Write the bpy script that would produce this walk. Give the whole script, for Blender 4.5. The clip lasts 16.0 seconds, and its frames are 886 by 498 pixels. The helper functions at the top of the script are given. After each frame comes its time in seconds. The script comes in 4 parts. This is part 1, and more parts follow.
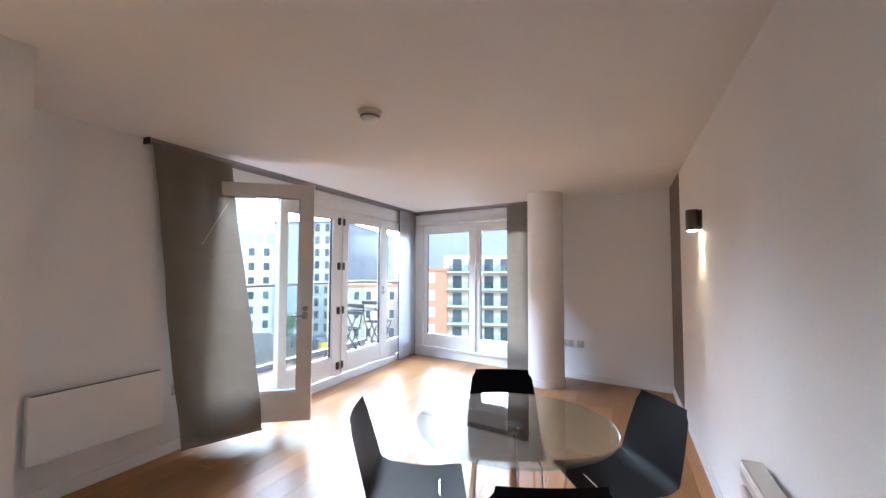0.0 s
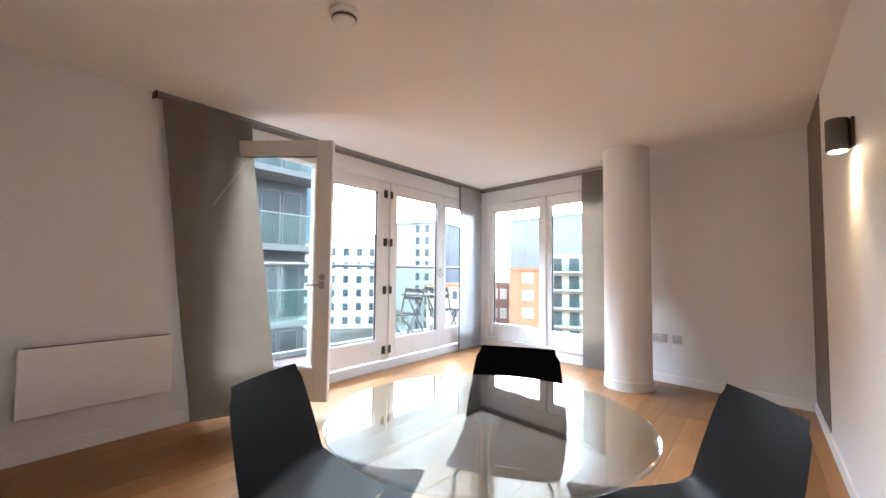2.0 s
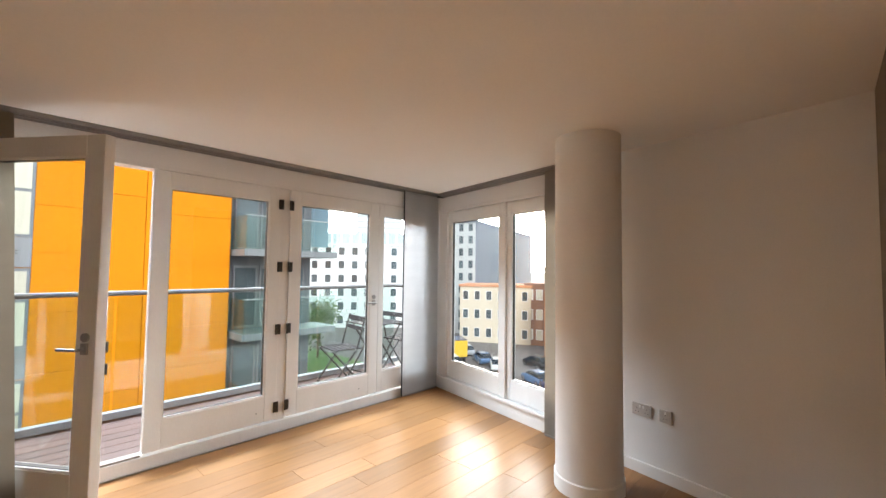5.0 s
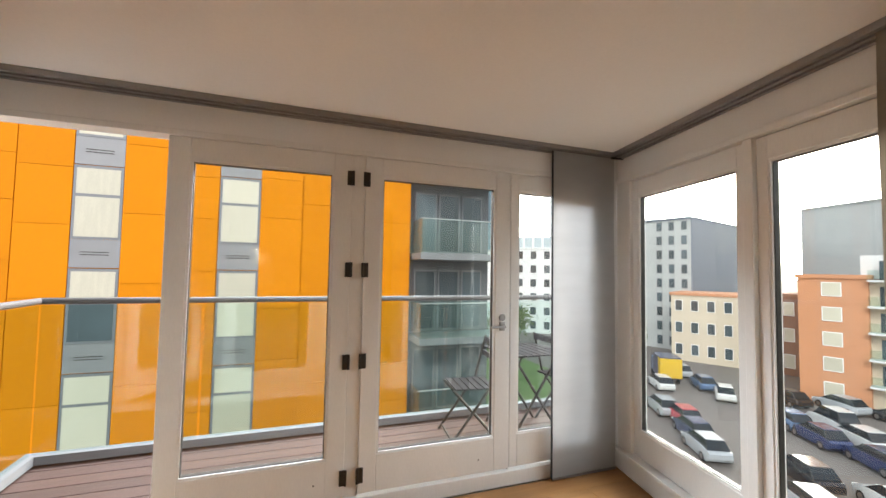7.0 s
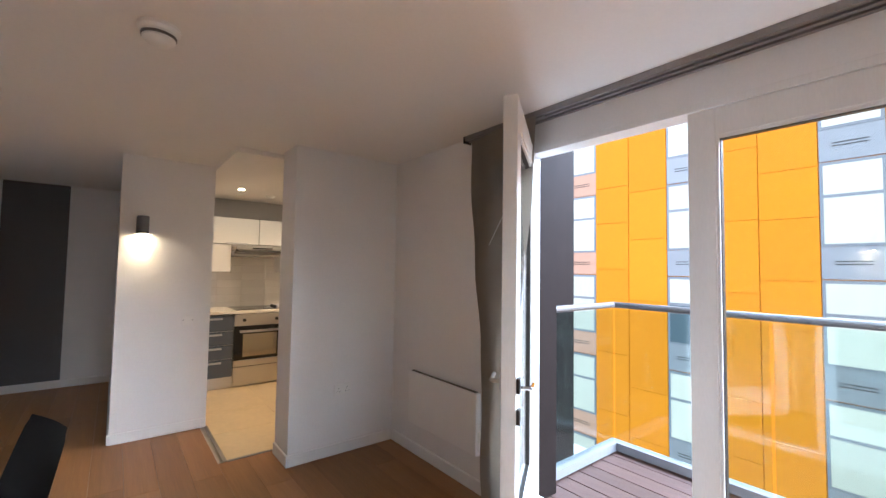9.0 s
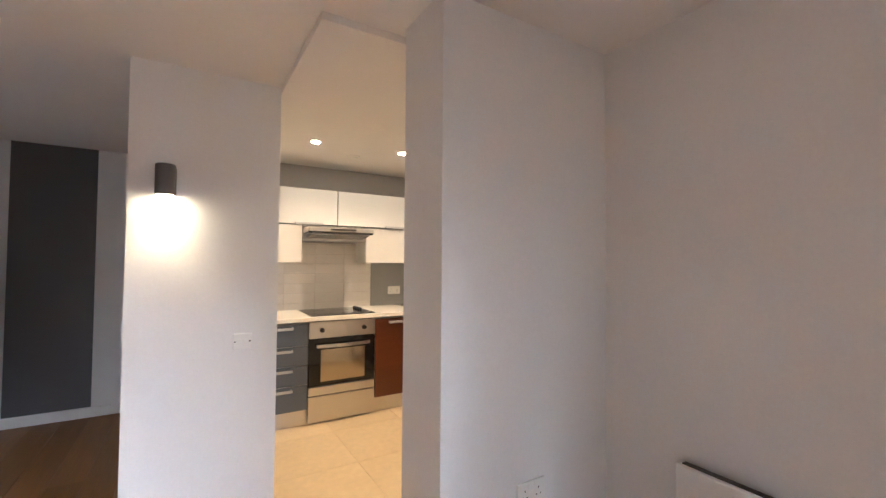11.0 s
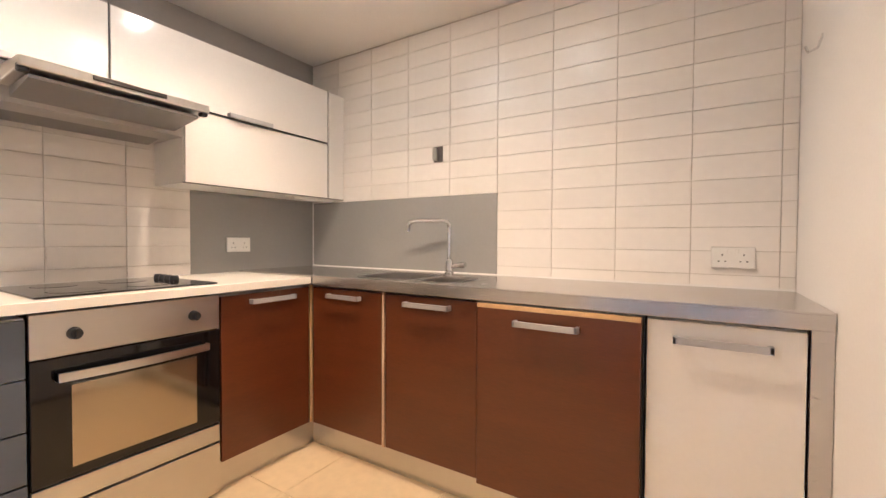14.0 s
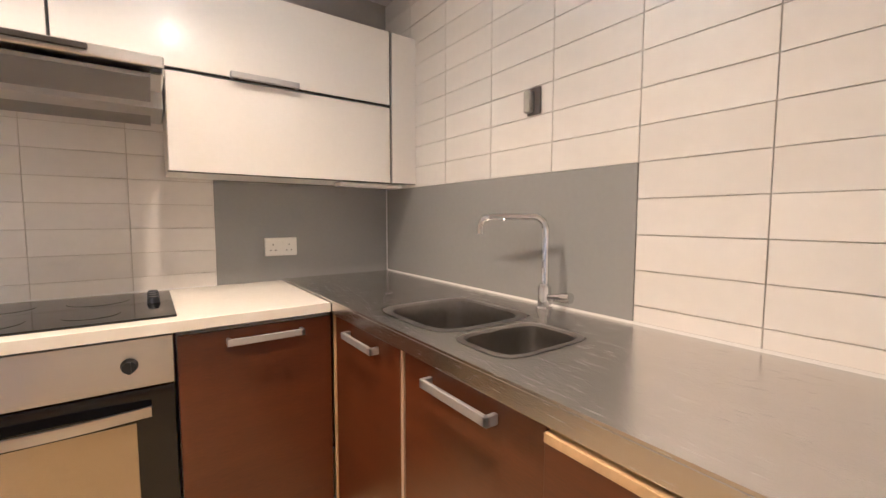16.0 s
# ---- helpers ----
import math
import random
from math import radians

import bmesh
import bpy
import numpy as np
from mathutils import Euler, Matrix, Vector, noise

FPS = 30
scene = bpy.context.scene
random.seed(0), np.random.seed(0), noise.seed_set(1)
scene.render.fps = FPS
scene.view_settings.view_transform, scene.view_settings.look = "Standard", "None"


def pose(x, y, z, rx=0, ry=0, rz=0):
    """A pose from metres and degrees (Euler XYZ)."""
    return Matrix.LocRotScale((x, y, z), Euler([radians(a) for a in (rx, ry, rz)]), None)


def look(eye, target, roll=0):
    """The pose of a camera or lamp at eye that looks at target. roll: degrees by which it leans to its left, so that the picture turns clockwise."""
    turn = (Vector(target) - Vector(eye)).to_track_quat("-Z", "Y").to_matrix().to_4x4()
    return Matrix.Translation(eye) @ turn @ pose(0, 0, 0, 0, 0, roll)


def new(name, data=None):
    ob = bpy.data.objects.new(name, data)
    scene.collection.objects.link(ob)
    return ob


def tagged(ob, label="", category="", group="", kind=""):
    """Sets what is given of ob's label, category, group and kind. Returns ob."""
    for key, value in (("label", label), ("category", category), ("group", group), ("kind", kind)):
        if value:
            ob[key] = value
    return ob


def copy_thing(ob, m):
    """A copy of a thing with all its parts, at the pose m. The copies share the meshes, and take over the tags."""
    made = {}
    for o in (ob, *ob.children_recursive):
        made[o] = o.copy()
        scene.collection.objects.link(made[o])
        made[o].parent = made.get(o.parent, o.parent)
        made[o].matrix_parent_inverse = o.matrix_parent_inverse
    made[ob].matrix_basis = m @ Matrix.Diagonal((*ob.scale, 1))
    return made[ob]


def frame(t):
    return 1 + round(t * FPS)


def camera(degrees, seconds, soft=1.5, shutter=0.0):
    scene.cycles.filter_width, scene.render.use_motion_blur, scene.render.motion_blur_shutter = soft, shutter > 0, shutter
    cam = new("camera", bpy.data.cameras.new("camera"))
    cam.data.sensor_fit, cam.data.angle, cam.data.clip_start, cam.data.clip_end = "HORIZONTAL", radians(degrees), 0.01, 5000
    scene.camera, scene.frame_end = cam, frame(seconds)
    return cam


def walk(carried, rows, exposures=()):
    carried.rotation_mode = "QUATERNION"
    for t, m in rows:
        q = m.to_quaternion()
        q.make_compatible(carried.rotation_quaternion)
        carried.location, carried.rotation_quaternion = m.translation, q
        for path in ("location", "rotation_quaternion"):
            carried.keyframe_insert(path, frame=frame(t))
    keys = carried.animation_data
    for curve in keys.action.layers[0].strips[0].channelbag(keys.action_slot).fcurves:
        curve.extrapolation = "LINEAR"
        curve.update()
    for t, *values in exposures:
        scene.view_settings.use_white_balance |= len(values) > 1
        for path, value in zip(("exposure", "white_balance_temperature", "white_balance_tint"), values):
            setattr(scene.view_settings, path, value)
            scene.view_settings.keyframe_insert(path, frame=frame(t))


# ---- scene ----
cam = camera(94.0, 16.0)
PATH = [
    (0, (0.888, 0.344, 1.422), (0.092, 2.176, 1.523), 0.2),
    (0.5, (0.937, 0.71, 1.372), (0.018, 2.483, 1.475), 0.4),
    (1, (0.98, 0.968, 1.282), (-0.063, 2.671, 1.386), 0.4),
    (1.5, (0.993, 1.102, 1.204), (-0.154, 2.737, 1.311), 0.4),
    (2, (1.055, 1.199, 1.141), (-0.158, 2.786, 1.246), 0.6),
    (2.5, (1.08, 1.279, 1.197), (-0.153, 2.851, 1.296), 0.6),
    (3, (1.031, 1.427, 1.336), (-0.205, 2.997, 1.427), 0.6),
    (3.5, (0.962, 1.69, 1.430), (-0.271, 3.263, 1.514), 0.7),
    (3.7, (0.992, 1.84, 1.445), (-0.248, 3.409, 1.525), 0.7),
    (4.3, (1.220, 2.240, 1.460), (-0.050, 3.780, 1.545), 0.7),
    (4.7, (1.275, 2.600, 1.465), (-0.025, 4.110, 1.555), 0.7),
    (5.2, (1.130, 3.050, 1.472), (-0.270, 4.470, 1.568), 0.7),
    (6, (0.673, 3.617, 1.481), (-0.859, 4.899, 1.585), 0.8),
    (6.5, (0.464, 3.93, 1.49), (-1.236, 4.979, 1.594), 0.9),
    (7, (0.172, 4.254, 1.474), (-1.699, 4.953, 1.575), 1.0),
    (7.5, (-0.102, 4.478, 1.489), (-2.089, 4.686, 1.581), 1.1),
    (8, (-0.269, 4.644, 1.48), (-2.213, 4.184, 1.576), 1.2),
    (8.7, (-0.336, 4.52, 1.482), (-1.812, 3.172, 1.572), 1.0),
    (9, (-0.422, 4.381, 1.47), (-1.663, 2.816, 1.566), 0.9),
    (9.5, (-0.474, 4.052, 1.469), (-1.472, 2.32, 1.548), 0.9),
    (9.7, (-0.493, 3.884, 1.473), (-1.442, 2.125, 1.552), 0.9),
    (11.8, (-0.838, 1.612, 1.388), (-2.040, 0.012, 1.401), 0.2),
    (12, (-0.859, 1.406, 1.396), (-2.115, -0.151, 1.396), 0.2),
    (12.3, (-0.903, 1.152, 1.400), (-2.242, -0.331, 1.394), 0.1),
    (12.5, (-0.941, 1.018, 1.398), (-2.34, -0.411, 1.387), 0.1),
    (13, (-1.11, 0.811, 1.283), (-2.64, -0.477, 1.283), 0.3),
    (13.5, (-1.161, 0.677, 1.211), (-2.797, -0.473, 1.193), 0.3),
    (14, (-1.183, 0.643, 1.12), (-2.88, -0.414, 1.076), 0.3),
    (14.5, (-1.34, 0.625, 1.112), (-3.038, -0.431, 1.047), 0.4),
    (15, (-1.565, 0.508, 1.161), (-3.208, -0.627, 1.055), 0.2),
    (15.5, (-1.86, 0.425, 1.191), (-3.354, -0.897, 1.052), 0.2),
    (16, (-2.134, 0.328, 1.224), (-3.293, -1.295, 1.073), 0.1),
]
walk(cam, [(t, look(e, g, r)) for t, e, g, r in PATH],
     [(0, 3.36, 5000, 10), (1.5, 3.5, 5350, 10), (2.5, 3.48, 5500, 10), (3.5, 3.3, 5800, 10), (6, 2.8, 6300, 10), (7, 2.55, 6500, 10), (7.5, 2.2, 6700, 12), (8, 2.35, 6600, 12), (8.5, 2.75, 5800, 10), (9.5, 3.35, 4950, 10), (12, 3.65, 5050, 11), (12.5, 3.62, 5100, 12), (13, 3.65, 5350, 15), (13.5, 3.78, 4950, 14), (14, 3.88, 4850, 17), (15, 3.85, 4850, 18), (16, 3.66, 4700, 16)])

# ---- light ----
SUN_ELEV, SUN_ROT = radians(14), radians(330)
world = bpy.data.worlds.new("world")
scene.world = world
world.use_nodes = True
wn, wl = world.node_tree.nodes, world.node_tree.links
sky = wn.new("ShaderNodeTexSky")
sky.sky_type, sky.sun_disc, sky.sun_elevation, sky.sun_rotation = "NISHITA", False, SUN_ELEV, SUN_ROT
sky.air_density, sky.dust_density, sky.ozone_density = 1.0, 3.0, 1.0
haze = wn.new("ShaderNodeHueSaturation")
haze.inputs["Saturation"].default_value = 0.32
wl.new(sky.outputs[0], haze.inputs["Color"])
wl.new(haze.outputs[0], wn["Background"].inputs[0])
wn["Background"].inputs[1].default_value = 0.125


def lamp(name, kind, energy, m, colour=(1, 1, 1), **more):
    data = bpy.data.lights.new(name, kind)
    data.energy, data.color = energy, colour
    for key, value in more.items():
        if key == "size": data.size = value
        if key == "angle": data.angle = value
        if key == "radius": data.shadow_soft_size = value
        if key == "cone": data.spot_size = value
        if key == "blend": data.spot_blend = value
    ob = new(name, data)
    ob.matrix_world = m
    return ob


# hazy sun from behind the flat, on the fronts of the buildings across the way
lamp("sun", "SUN", 0.4, look((65, -54, 53), (0, 0, 0)), (1.0, 0.97, 0.92), angle=radians(20))
# added soft lamp panels over balcony and corner window, one each, for sky light
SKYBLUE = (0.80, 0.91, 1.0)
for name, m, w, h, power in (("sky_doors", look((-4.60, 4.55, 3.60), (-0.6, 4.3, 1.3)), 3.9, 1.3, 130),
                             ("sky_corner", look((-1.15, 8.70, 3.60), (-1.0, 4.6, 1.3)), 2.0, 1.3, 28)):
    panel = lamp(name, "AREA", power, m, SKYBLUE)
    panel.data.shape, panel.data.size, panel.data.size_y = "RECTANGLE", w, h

# ---- materials ----
def shader(name):
    m = bpy.data.materials.new(name)
    m.use_nodes = True
    return m, m.node_tree.nodes, m.node_tree.links, m.node_tree.nodes["Principled BSDF"]


def noise_at(n, l, scale, detail=4, stretch=(1, 1, 1)):
    co, mp, tx = n.new("ShaderNodeTexCoord"), n.new("ShaderNodeMapping"), n.new("ShaderNodeTexNoise")
    mp.inputs["Scale"].default_value = stretch
    tx.inputs["Scale"].default_value, tx.inputs["Detail"].default_value = scale, detail
    l.new(co.outputs["Object"], mp.inputs[0])
    l.new(mp.outputs[0], tx.inputs["Vector"])
    return tx


def surface(name, colour, rough=0.5, metal=0.0, vary=0.1, scale=3.0, fine=60.0, bump=0.05, stretch=(1, 1, 1), per_piece=0.0, spec=0.5, coat=0.0):
    """A surface with broad stains and fine grain, and a shift of tone from piece to piece."""
    m, n, l, p = shader(name)
    broad, grain = noise_at(n, l, scale, 5, stretch), noise_at(n, l, fine, 3, stretch)
    add = n.new("ShaderNodeMath"); add.operation = "ADD"
    l.new(broad.outputs[0], add.inputs[0]); l.new(grain.outputs[0], add.inputs[1])
    ramp = n.new("ShaderNodeMapRange")
    ramp.inputs["From Min"].default_value, ramp.inputs["From Max"].default_value = 0.6, 1.4
    ramp.inputs["To Min"].default_value, ramp.inputs["To Max"].default_value = 1 - vary, 1 + vary
    l.new(add.outputs[0], ramp.inputs["Value"])
    value = ramp.outputs[0]
    if per_piece:
        info, rng, mul = n.new("ShaderNodeObjectInfo"), n.new("ShaderNodeMapRange"), n.new("ShaderNodeMath")
        rng.inputs["To Min"].default_value, rng.inputs["To Max"].default_value = 1 - per_piece, 1 + per_piece
        mul.operation = "MULTIPLY"
        l.new(info.outputs["Random"], rng.inputs["Value"]); l.new(rng.outputs[0], mul.inputs[0]); l.new(value, mul.inputs[1])
        value = mul.outputs[0]
    hsv = n.new("ShaderNodeHueSaturation")
    hsv.inputs["Color"].default_value = (*colour, 1)
    l.new(value, hsv.inputs["Value"]); l.new(hsv.outputs[0], p.inputs["Base Color"])
    rr = n.new("ShaderNodeMapRange")
    rr.inputs["To Min"].default_value, rr.inputs["To Max"].default_value = rough * 0.85, min(1, rough * 1.15)
    l.new(grain.outputs[0], rr.inputs["Value"]); l.new(rr.outputs[0], p.inputs["Roughness"])
    p.inputs["Metallic"].default_value = metal
    p.inputs["Specular IOR Level"].default_value = spec
    p.inputs["Coat Weight"].default_value = coat
    p.inputs["Coat Roughness"].default_value = 0.12
    if bump:
        b = n.new("ShaderNodeBump")
        b.inputs["Strength"].default_value, b.inputs["Distance"].default_value = bump, 0.01
        l.new(add.outputs[0], b.inputs["Height"]); l.new(b.outputs[0], p.inputs["Normal"])
    return m


def pane(name, tint=(0.96, 0.98, 0.97), gloss=1.0, rough=0.0, low=0.03, slant=4.0):
    """Thin clear glass: light passes, and it mirrors more at a slant."""
    m, n, l, p = shader(name)
    n.remove(p)
    t, g, mix, lw = n.new("ShaderNodeBsdfTransparent"), n.new("ShaderNodeBsdfGlossy"), n.new("ShaderNodeMixShader"), n.new("ShaderNodeLayerWeight")
    t.inputs[0].default_value = (*tint, 1)
    g.inputs["Roughness"].default_value = rough
    g.inputs[0].default_value = (gloss, gloss, gloss, 1)
    power, gain = n.new("ShaderNodeMath"), n.new("ShaderNodeMapRange")
    power.operation = "POWER"
    power.inputs[1].default_value = slant
    gain.inputs["To Min"].default_value, gain.inputs["To Max"].default_value = low, 0.6
    l.new(lw.outputs["Facing"], power.inputs[0]); l.new(power.outputs[0], gain.inputs["Value"])
    l.new(gain.outputs[0], mix.inputs[0]); l.new(t.outputs[0], mix.inputs[1]); l.new(g.outputs[0], mix.inputs[2])
    l.new(mix.outputs[0], n["Material Output"].inputs[0])
    return m


def glow(name, colour, strength):
    m, n, l, p = shader(name)
    p.inputs["Base Color"].default_value = (*colour, 1)
    p.inputs["Emission Color"].default_value = (*colour, 1)
    p.inputs["Emission Strength"].default_value = strength
    return m


PAINT = surface("wall_paint", (0.77, 0.76, 0.745), 0.75, vary=0.035, scale=1.6, fine=90, bump=0.04)
CEIL = surface("ceiling_paint", (0.80, 0.775, 0.745), 0.8, vary=0.03, scale=1.2, fine=80, bump=0.03)
TRIM = surface("white_gloss_trim", (0.80, 0.79, 0.77), 0.4, vary=0.03, scale=5, fine=120, bump=0.02)
FRAME = surface("painted_timber_frame", (0.74, 0.73, 0.71), 0.42, vary=0.05, scale=6, fine=140, bump=0.03, stretch=(1, 1, 0.2))
GREYPAINT = surface("grey_paint", (0.105, 0.105, 0.112), 0.6, vary=0.06, scale=3, fine=100, bump=0.03)
WARMGREY = surface("taupe_paint", (0.16, 0.13, 0.105), 0.6, vary=0.06, scale=3, fine=100, bump=0.03)
OAK = surface("oak_floor", (0.31, 0.155, 0.060), 0.34, vary=0.16, scale=1.6, fine=9, bump=0.004, stretch=(14, 0.45, 1), per_piece=0.2, spec=0.18, coat=0.0)
FABRIC = surface("blind_fabric", (0.33, 0.295, 0.25), 0.9, vary=0.07, scale=3, fine=220, bump=0.12, stretch=(1, 1, 4))
FABRIC_PALE = surface("pale_blind_fabric", (0.52, 0.51, 0.50), 0.9, vary=0.07, scale=3, fine=220, bump=0.12, stretch=(1, 1, 4))
ALU = surface("anodised_rail", (0.30, 0.28, 0.27), 0.38, 0.8, vary=0.08, scale=4, fine=150, bump=0.01)
CHROME = surface("chrome", (0.75, 0.75, 0.76), 0.1, 1.0, vary=0.03, bump=0)
STEEL = surface("brushed_steel", (0.60, 0.58, 0.56), 0.26, 1.0, vary=0.05, scale=2, fine=30, bump=0.02, stretch=(12, 0.5, 12))
STEEL_X = surface("brushed_steel_panel", (0.58, 0.56, 0.53), 0.3, 1.0, vary=0.03, scale=2, fine=30, bump=0.002, stretch=(0.5, 12, 12))
BLACK = surface("black_plastic", (0.012, 0.014, 0.018), 0.36, vary=0.2, scale=6, fine=200, bump=0.02)
SHELL = surface("black_moulded_shell", (0.005, 0.006, 0.009), 0.45, vary=0.2, scale=6, fine=200, bump=0.01, spec=0.14)
BLACKMETAL = surface("dark_ironmongery", (0.05, 0.045, 0.04), 0.4, 0.7, vary=0.2, scale=20, fine=200)
BLACKGLASS = surface("black_glass", (0.006, 0.006, 0.007), 0.06, vary=0.1, bump=0)
# cream mirror tint: the kitchen floor's reflection put into the oven window's colour
OVENGLASS = surface("oven_glass_reflection", (0.42, 0.36, 0.26), 0.1, 0.9, vary=0.05, bump=0, spec=0.9)
GLASS = pane("window_glass")
TABLEGLASS = pane("table_glass", (0.80, 0.89, 0.92), low=0.08, slant=2.4)
RAILGLASS = pane("balustrade_glass", (0.86, 0.93, 0.91), 0.9)
WHITEGLOSS = surface("white_gloss_door", (0.80, 0.78, 0.75), 0.16, vary=0.02, scale=3, bump=0)
MAHOGANY = surface("red_brown_wood_veneer", (0.105, 0.027, 0.005), 0.33, vary=0.2, scale=2.2, fine=30, bump=0.02, stretch=(1, 1, 9), coat=0.25)
BLUEGREY = surface("blue_grey_laminate", (0.085, 0.10, 0.125), 0.35, vary=0.05, scale=4, bump=0.01)
WORKTOP = surface("white_worktop", (0.82, 0.79, 0.72), 0.25, vary=0.02, scale=6, bump=0)
RAWEDGE = surface("raw_wood_edge", (0.62, 0.42, 0.2), 0.6, vary=0.15, scale=8, fine=60, stretch=(1, 6, 1))
TILE = surface("white_wall_tile", (0.78, 0.75, 0.71), 0.30, vary=0.03, scale=2, fine=25, bump=0.015, per_piece=0.04)
GROUT = surface("grout", (0.58, 0.54, 0.49), 0.9, vary=0.12, scale=8, fine=120)
SPLASH = surface("grey_splashback", (0.30, 0.30, 0.295), 0.18, vary=0.03, scale=2, bump=0)
FLOORTILE = surface("cream_floor_tile", (0.70, 0.55, 0.33), 0.3, vary=0.08, scale=2.5, fine=20, bump=0.02, per_piece=0.05)
PLASTIC = surface("white_plastic", (0.78, 0.77, 0.74), 0.35, vary=0.03, bump=0)
DECK = surface("brown_decking", (0.085, 0.045, 0.035), 0.55, vary=0.25, scale=3, fine=40, bump=0.15, stretch=(8, 0.8, 1), per_piece=0.15)
CLAD_DARK = surface("dark_cladding", (0.012, 0.008, 0.007), 0.8, vary=0.2, scale=4, spec=0.08)
ORANGE = surface("orange_render", (0.66, 0.22, 0.002), 0.75, vary=0.04, scale=0.6, fine=12, bump=0.02, per_piece=0.05, spec=0.15)
TERRA = surface("terracotta_render", (0.50, 0.27, 0.17), 0.7, vary=0.05, scale=0.6, fine=12, per_piece=0.04)
WINGREY = surface("grey_window_metal", (0.20, 0.20, 0.21), 0.5, 0.2, vary=0.06, scale=2)
BLIND = surface("closed_cream_blind", (0.56, 0.52, 0.41), 0.35, vary=0.1, scale=1.5, fine=14, stretch=(1, 6, 1), per_piece=0.12)
DARKWIN = surface("dark_window", (0.07, 0.09, 0.10), 0.08, vary=0.3, scale=1.0, per_piece=0.35, bump=0)
DARKGREY = surface("dark_grey_cladding", (0.12, 0.125, 0.135), 0.6, vary=0.08, scale=0.5)
SLATE = surface("slate_blue_cladding", (0.16, 0.18, 0.22), 0.6, vary=0.08, scale=0.3)
PALEGREY = surface("pale_grey_cladding", (0.42, 0.43, 0.42), 0.7, vary=0.1, scale=0.3)
WHITEWALL = surface("white_render", (0.66, 0.66, 0.65), 0.8, vary=0.06, scale=0.3)
CREAM = surface("cream_render", (0.58, 0.50, 0.38), 0.8, vary=0.08, scale=0.4)
BRICK = surface("orange_brick", (0.54, 0.25, 0.13), 0.8, vary=0.12, scale=0.8, fine=20)
BROWN = surface("brown_brick", (0.26, 0.14, 0.10), 0.8, vary=0.12, scale=0.8, fine=20)
TARMAC = surface("tarmac", (0.17, 0.15, 0.135), 0.9, vary=0.2, scale=0.15, fine=4)
GRASS = surface("grass", (0.09, 0.16, 0.035), 0.9, vary=0.25, scale=0.5, fine=9)
LEAF = surface("leaves", (0.09, 0.13, 0.03), 0.7, vary=0.4, scale=1.0, fine=8)
BARK = surface("bark", (0.10, 0.075, 0.055), 0.9, vary=0.3, scale=4)
LAMPGREY = surface("grey_lamp_metal", (0.11, 0.10, 0.095), 0.45, 0.3, vary=0.06)
BULB = glow("warm_bulb", (1.0, 0.72, 0.38), 25)
SPOTGLOW = glow("spot_bulb", (1.0, 0.78, 0.48), 40)
LEATHER = surface("black_leather", (0.01, 0.01, 0.011), 0.4, vary=0.3, scale=12, fine=150, bump=0.1)

# ---- mesh helpers ----
def box(x0, y0, z0, x1, y1, z1, bev=0.0, bm=None):
    own = bm or bmesh.new()
    m = Matrix.LocRotScale(((x0 + x1) / 2, (y0 + y1) / 2, (z0 + z1) / 2), None, (abs(x1 - x0), abs(y1 - y0), abs(z1 - z0)))
    made = bmesh.ops.create_cube(own, size=1, matrix=m)
    if bev:
        edges = list({e for v in made["verts"] for e in v.link_edges})
        bmesh.ops.bevel(own, geom=edges, offset=bev, segments=2, affect="EDGES", profile=0.5)
    return own


def rod(a, b, r, r2=None, seg=16, bm=None):
    own = bm or bmesh.new()
    a, b = Vector(a), Vector(b)
    q = (b - a).to_track_quat("Z", "Y")
    bmesh.ops.create_cone(own, cap_ends=True, segments=seg, radius1=r, radius2=r if r2 is None else r2, depth=(b - a).length,
                          matrix=Matrix.LocRotScale((a + b) / 2, q, None))
    return own


def turned(profile, seg=32, at=(0, 0, 0), bm=None):
    """A solid of revolution round z from (radius, height) pairs."""
    own = bm or bmesh.new()
    rings = [[own.verts.new((at[0] + r * math.cos(2 * math.pi * i / seg), at[1] + r * math.sin(2 * math.pi * i / seg), at[2] + z)) for i in range(seg)] for r, z in profile]
    for lo, hi in zip(rings, rings[1:]):
        for i in range(seg):
            own.faces.new((lo[i], lo[(i + 1) % seg], hi[(i + 1) % seg], hi[i]))
    own.faces.new(rings[0][::-1]); own.faces.new(rings[-1])
    return own


def tube(points, r, name):
    """A bent bar through the points, as a mesh."""
    bm = bmesh.new()
    for a, b in zip(points, points[1:]):
        rod(a, b, r, seg=10, bm=bm)
    for p in points[1:-1]:
        bmesh.ops.create_uvsphere(bm, u_segments=10, v_segments=6, radius=r, matrix=Matrix.Translation(p))
    return bm


def mesh_of(name, bm, material, smooth=False):
    me = bpy.data.meshes.new(name)
    bmesh.ops.recalc_face_normals(bm, faces=bm.faces)
    bm.to_mesh(me)
    bm.free()
    me.materials.append(material)
    if smooth:
        for f in me.polygons:
            f.use_smooth = len(f.vertices) < 8
        me.set_sharp_from_angle(angle=radians(35))
    return me


def part(name, bm, material, parent=None, label="", smooth=False):
    ob = new(name, mesh_of(name, bm, material, smooth))
    ob.parent = parent
    if label:
        tagged(ob, label)
    return ob


def piece(name, me, parent, m):
    ob = new(name, me)
    ob.parent = parent
    ob.matrix_local = m
    return ob


def thing(name, label, category, m=None, group=""):
    ob = new(name)
    ob.empty_display_size = 0.1
    if m is not None:
        ob.matrix_world = m
    return tagged(ob, label, category, group)


def setting(name, bm, material, label="", category="", smooth=False):
    return tagged(part(name, bm, material, None, "", smooth), label, category, "", "structure")


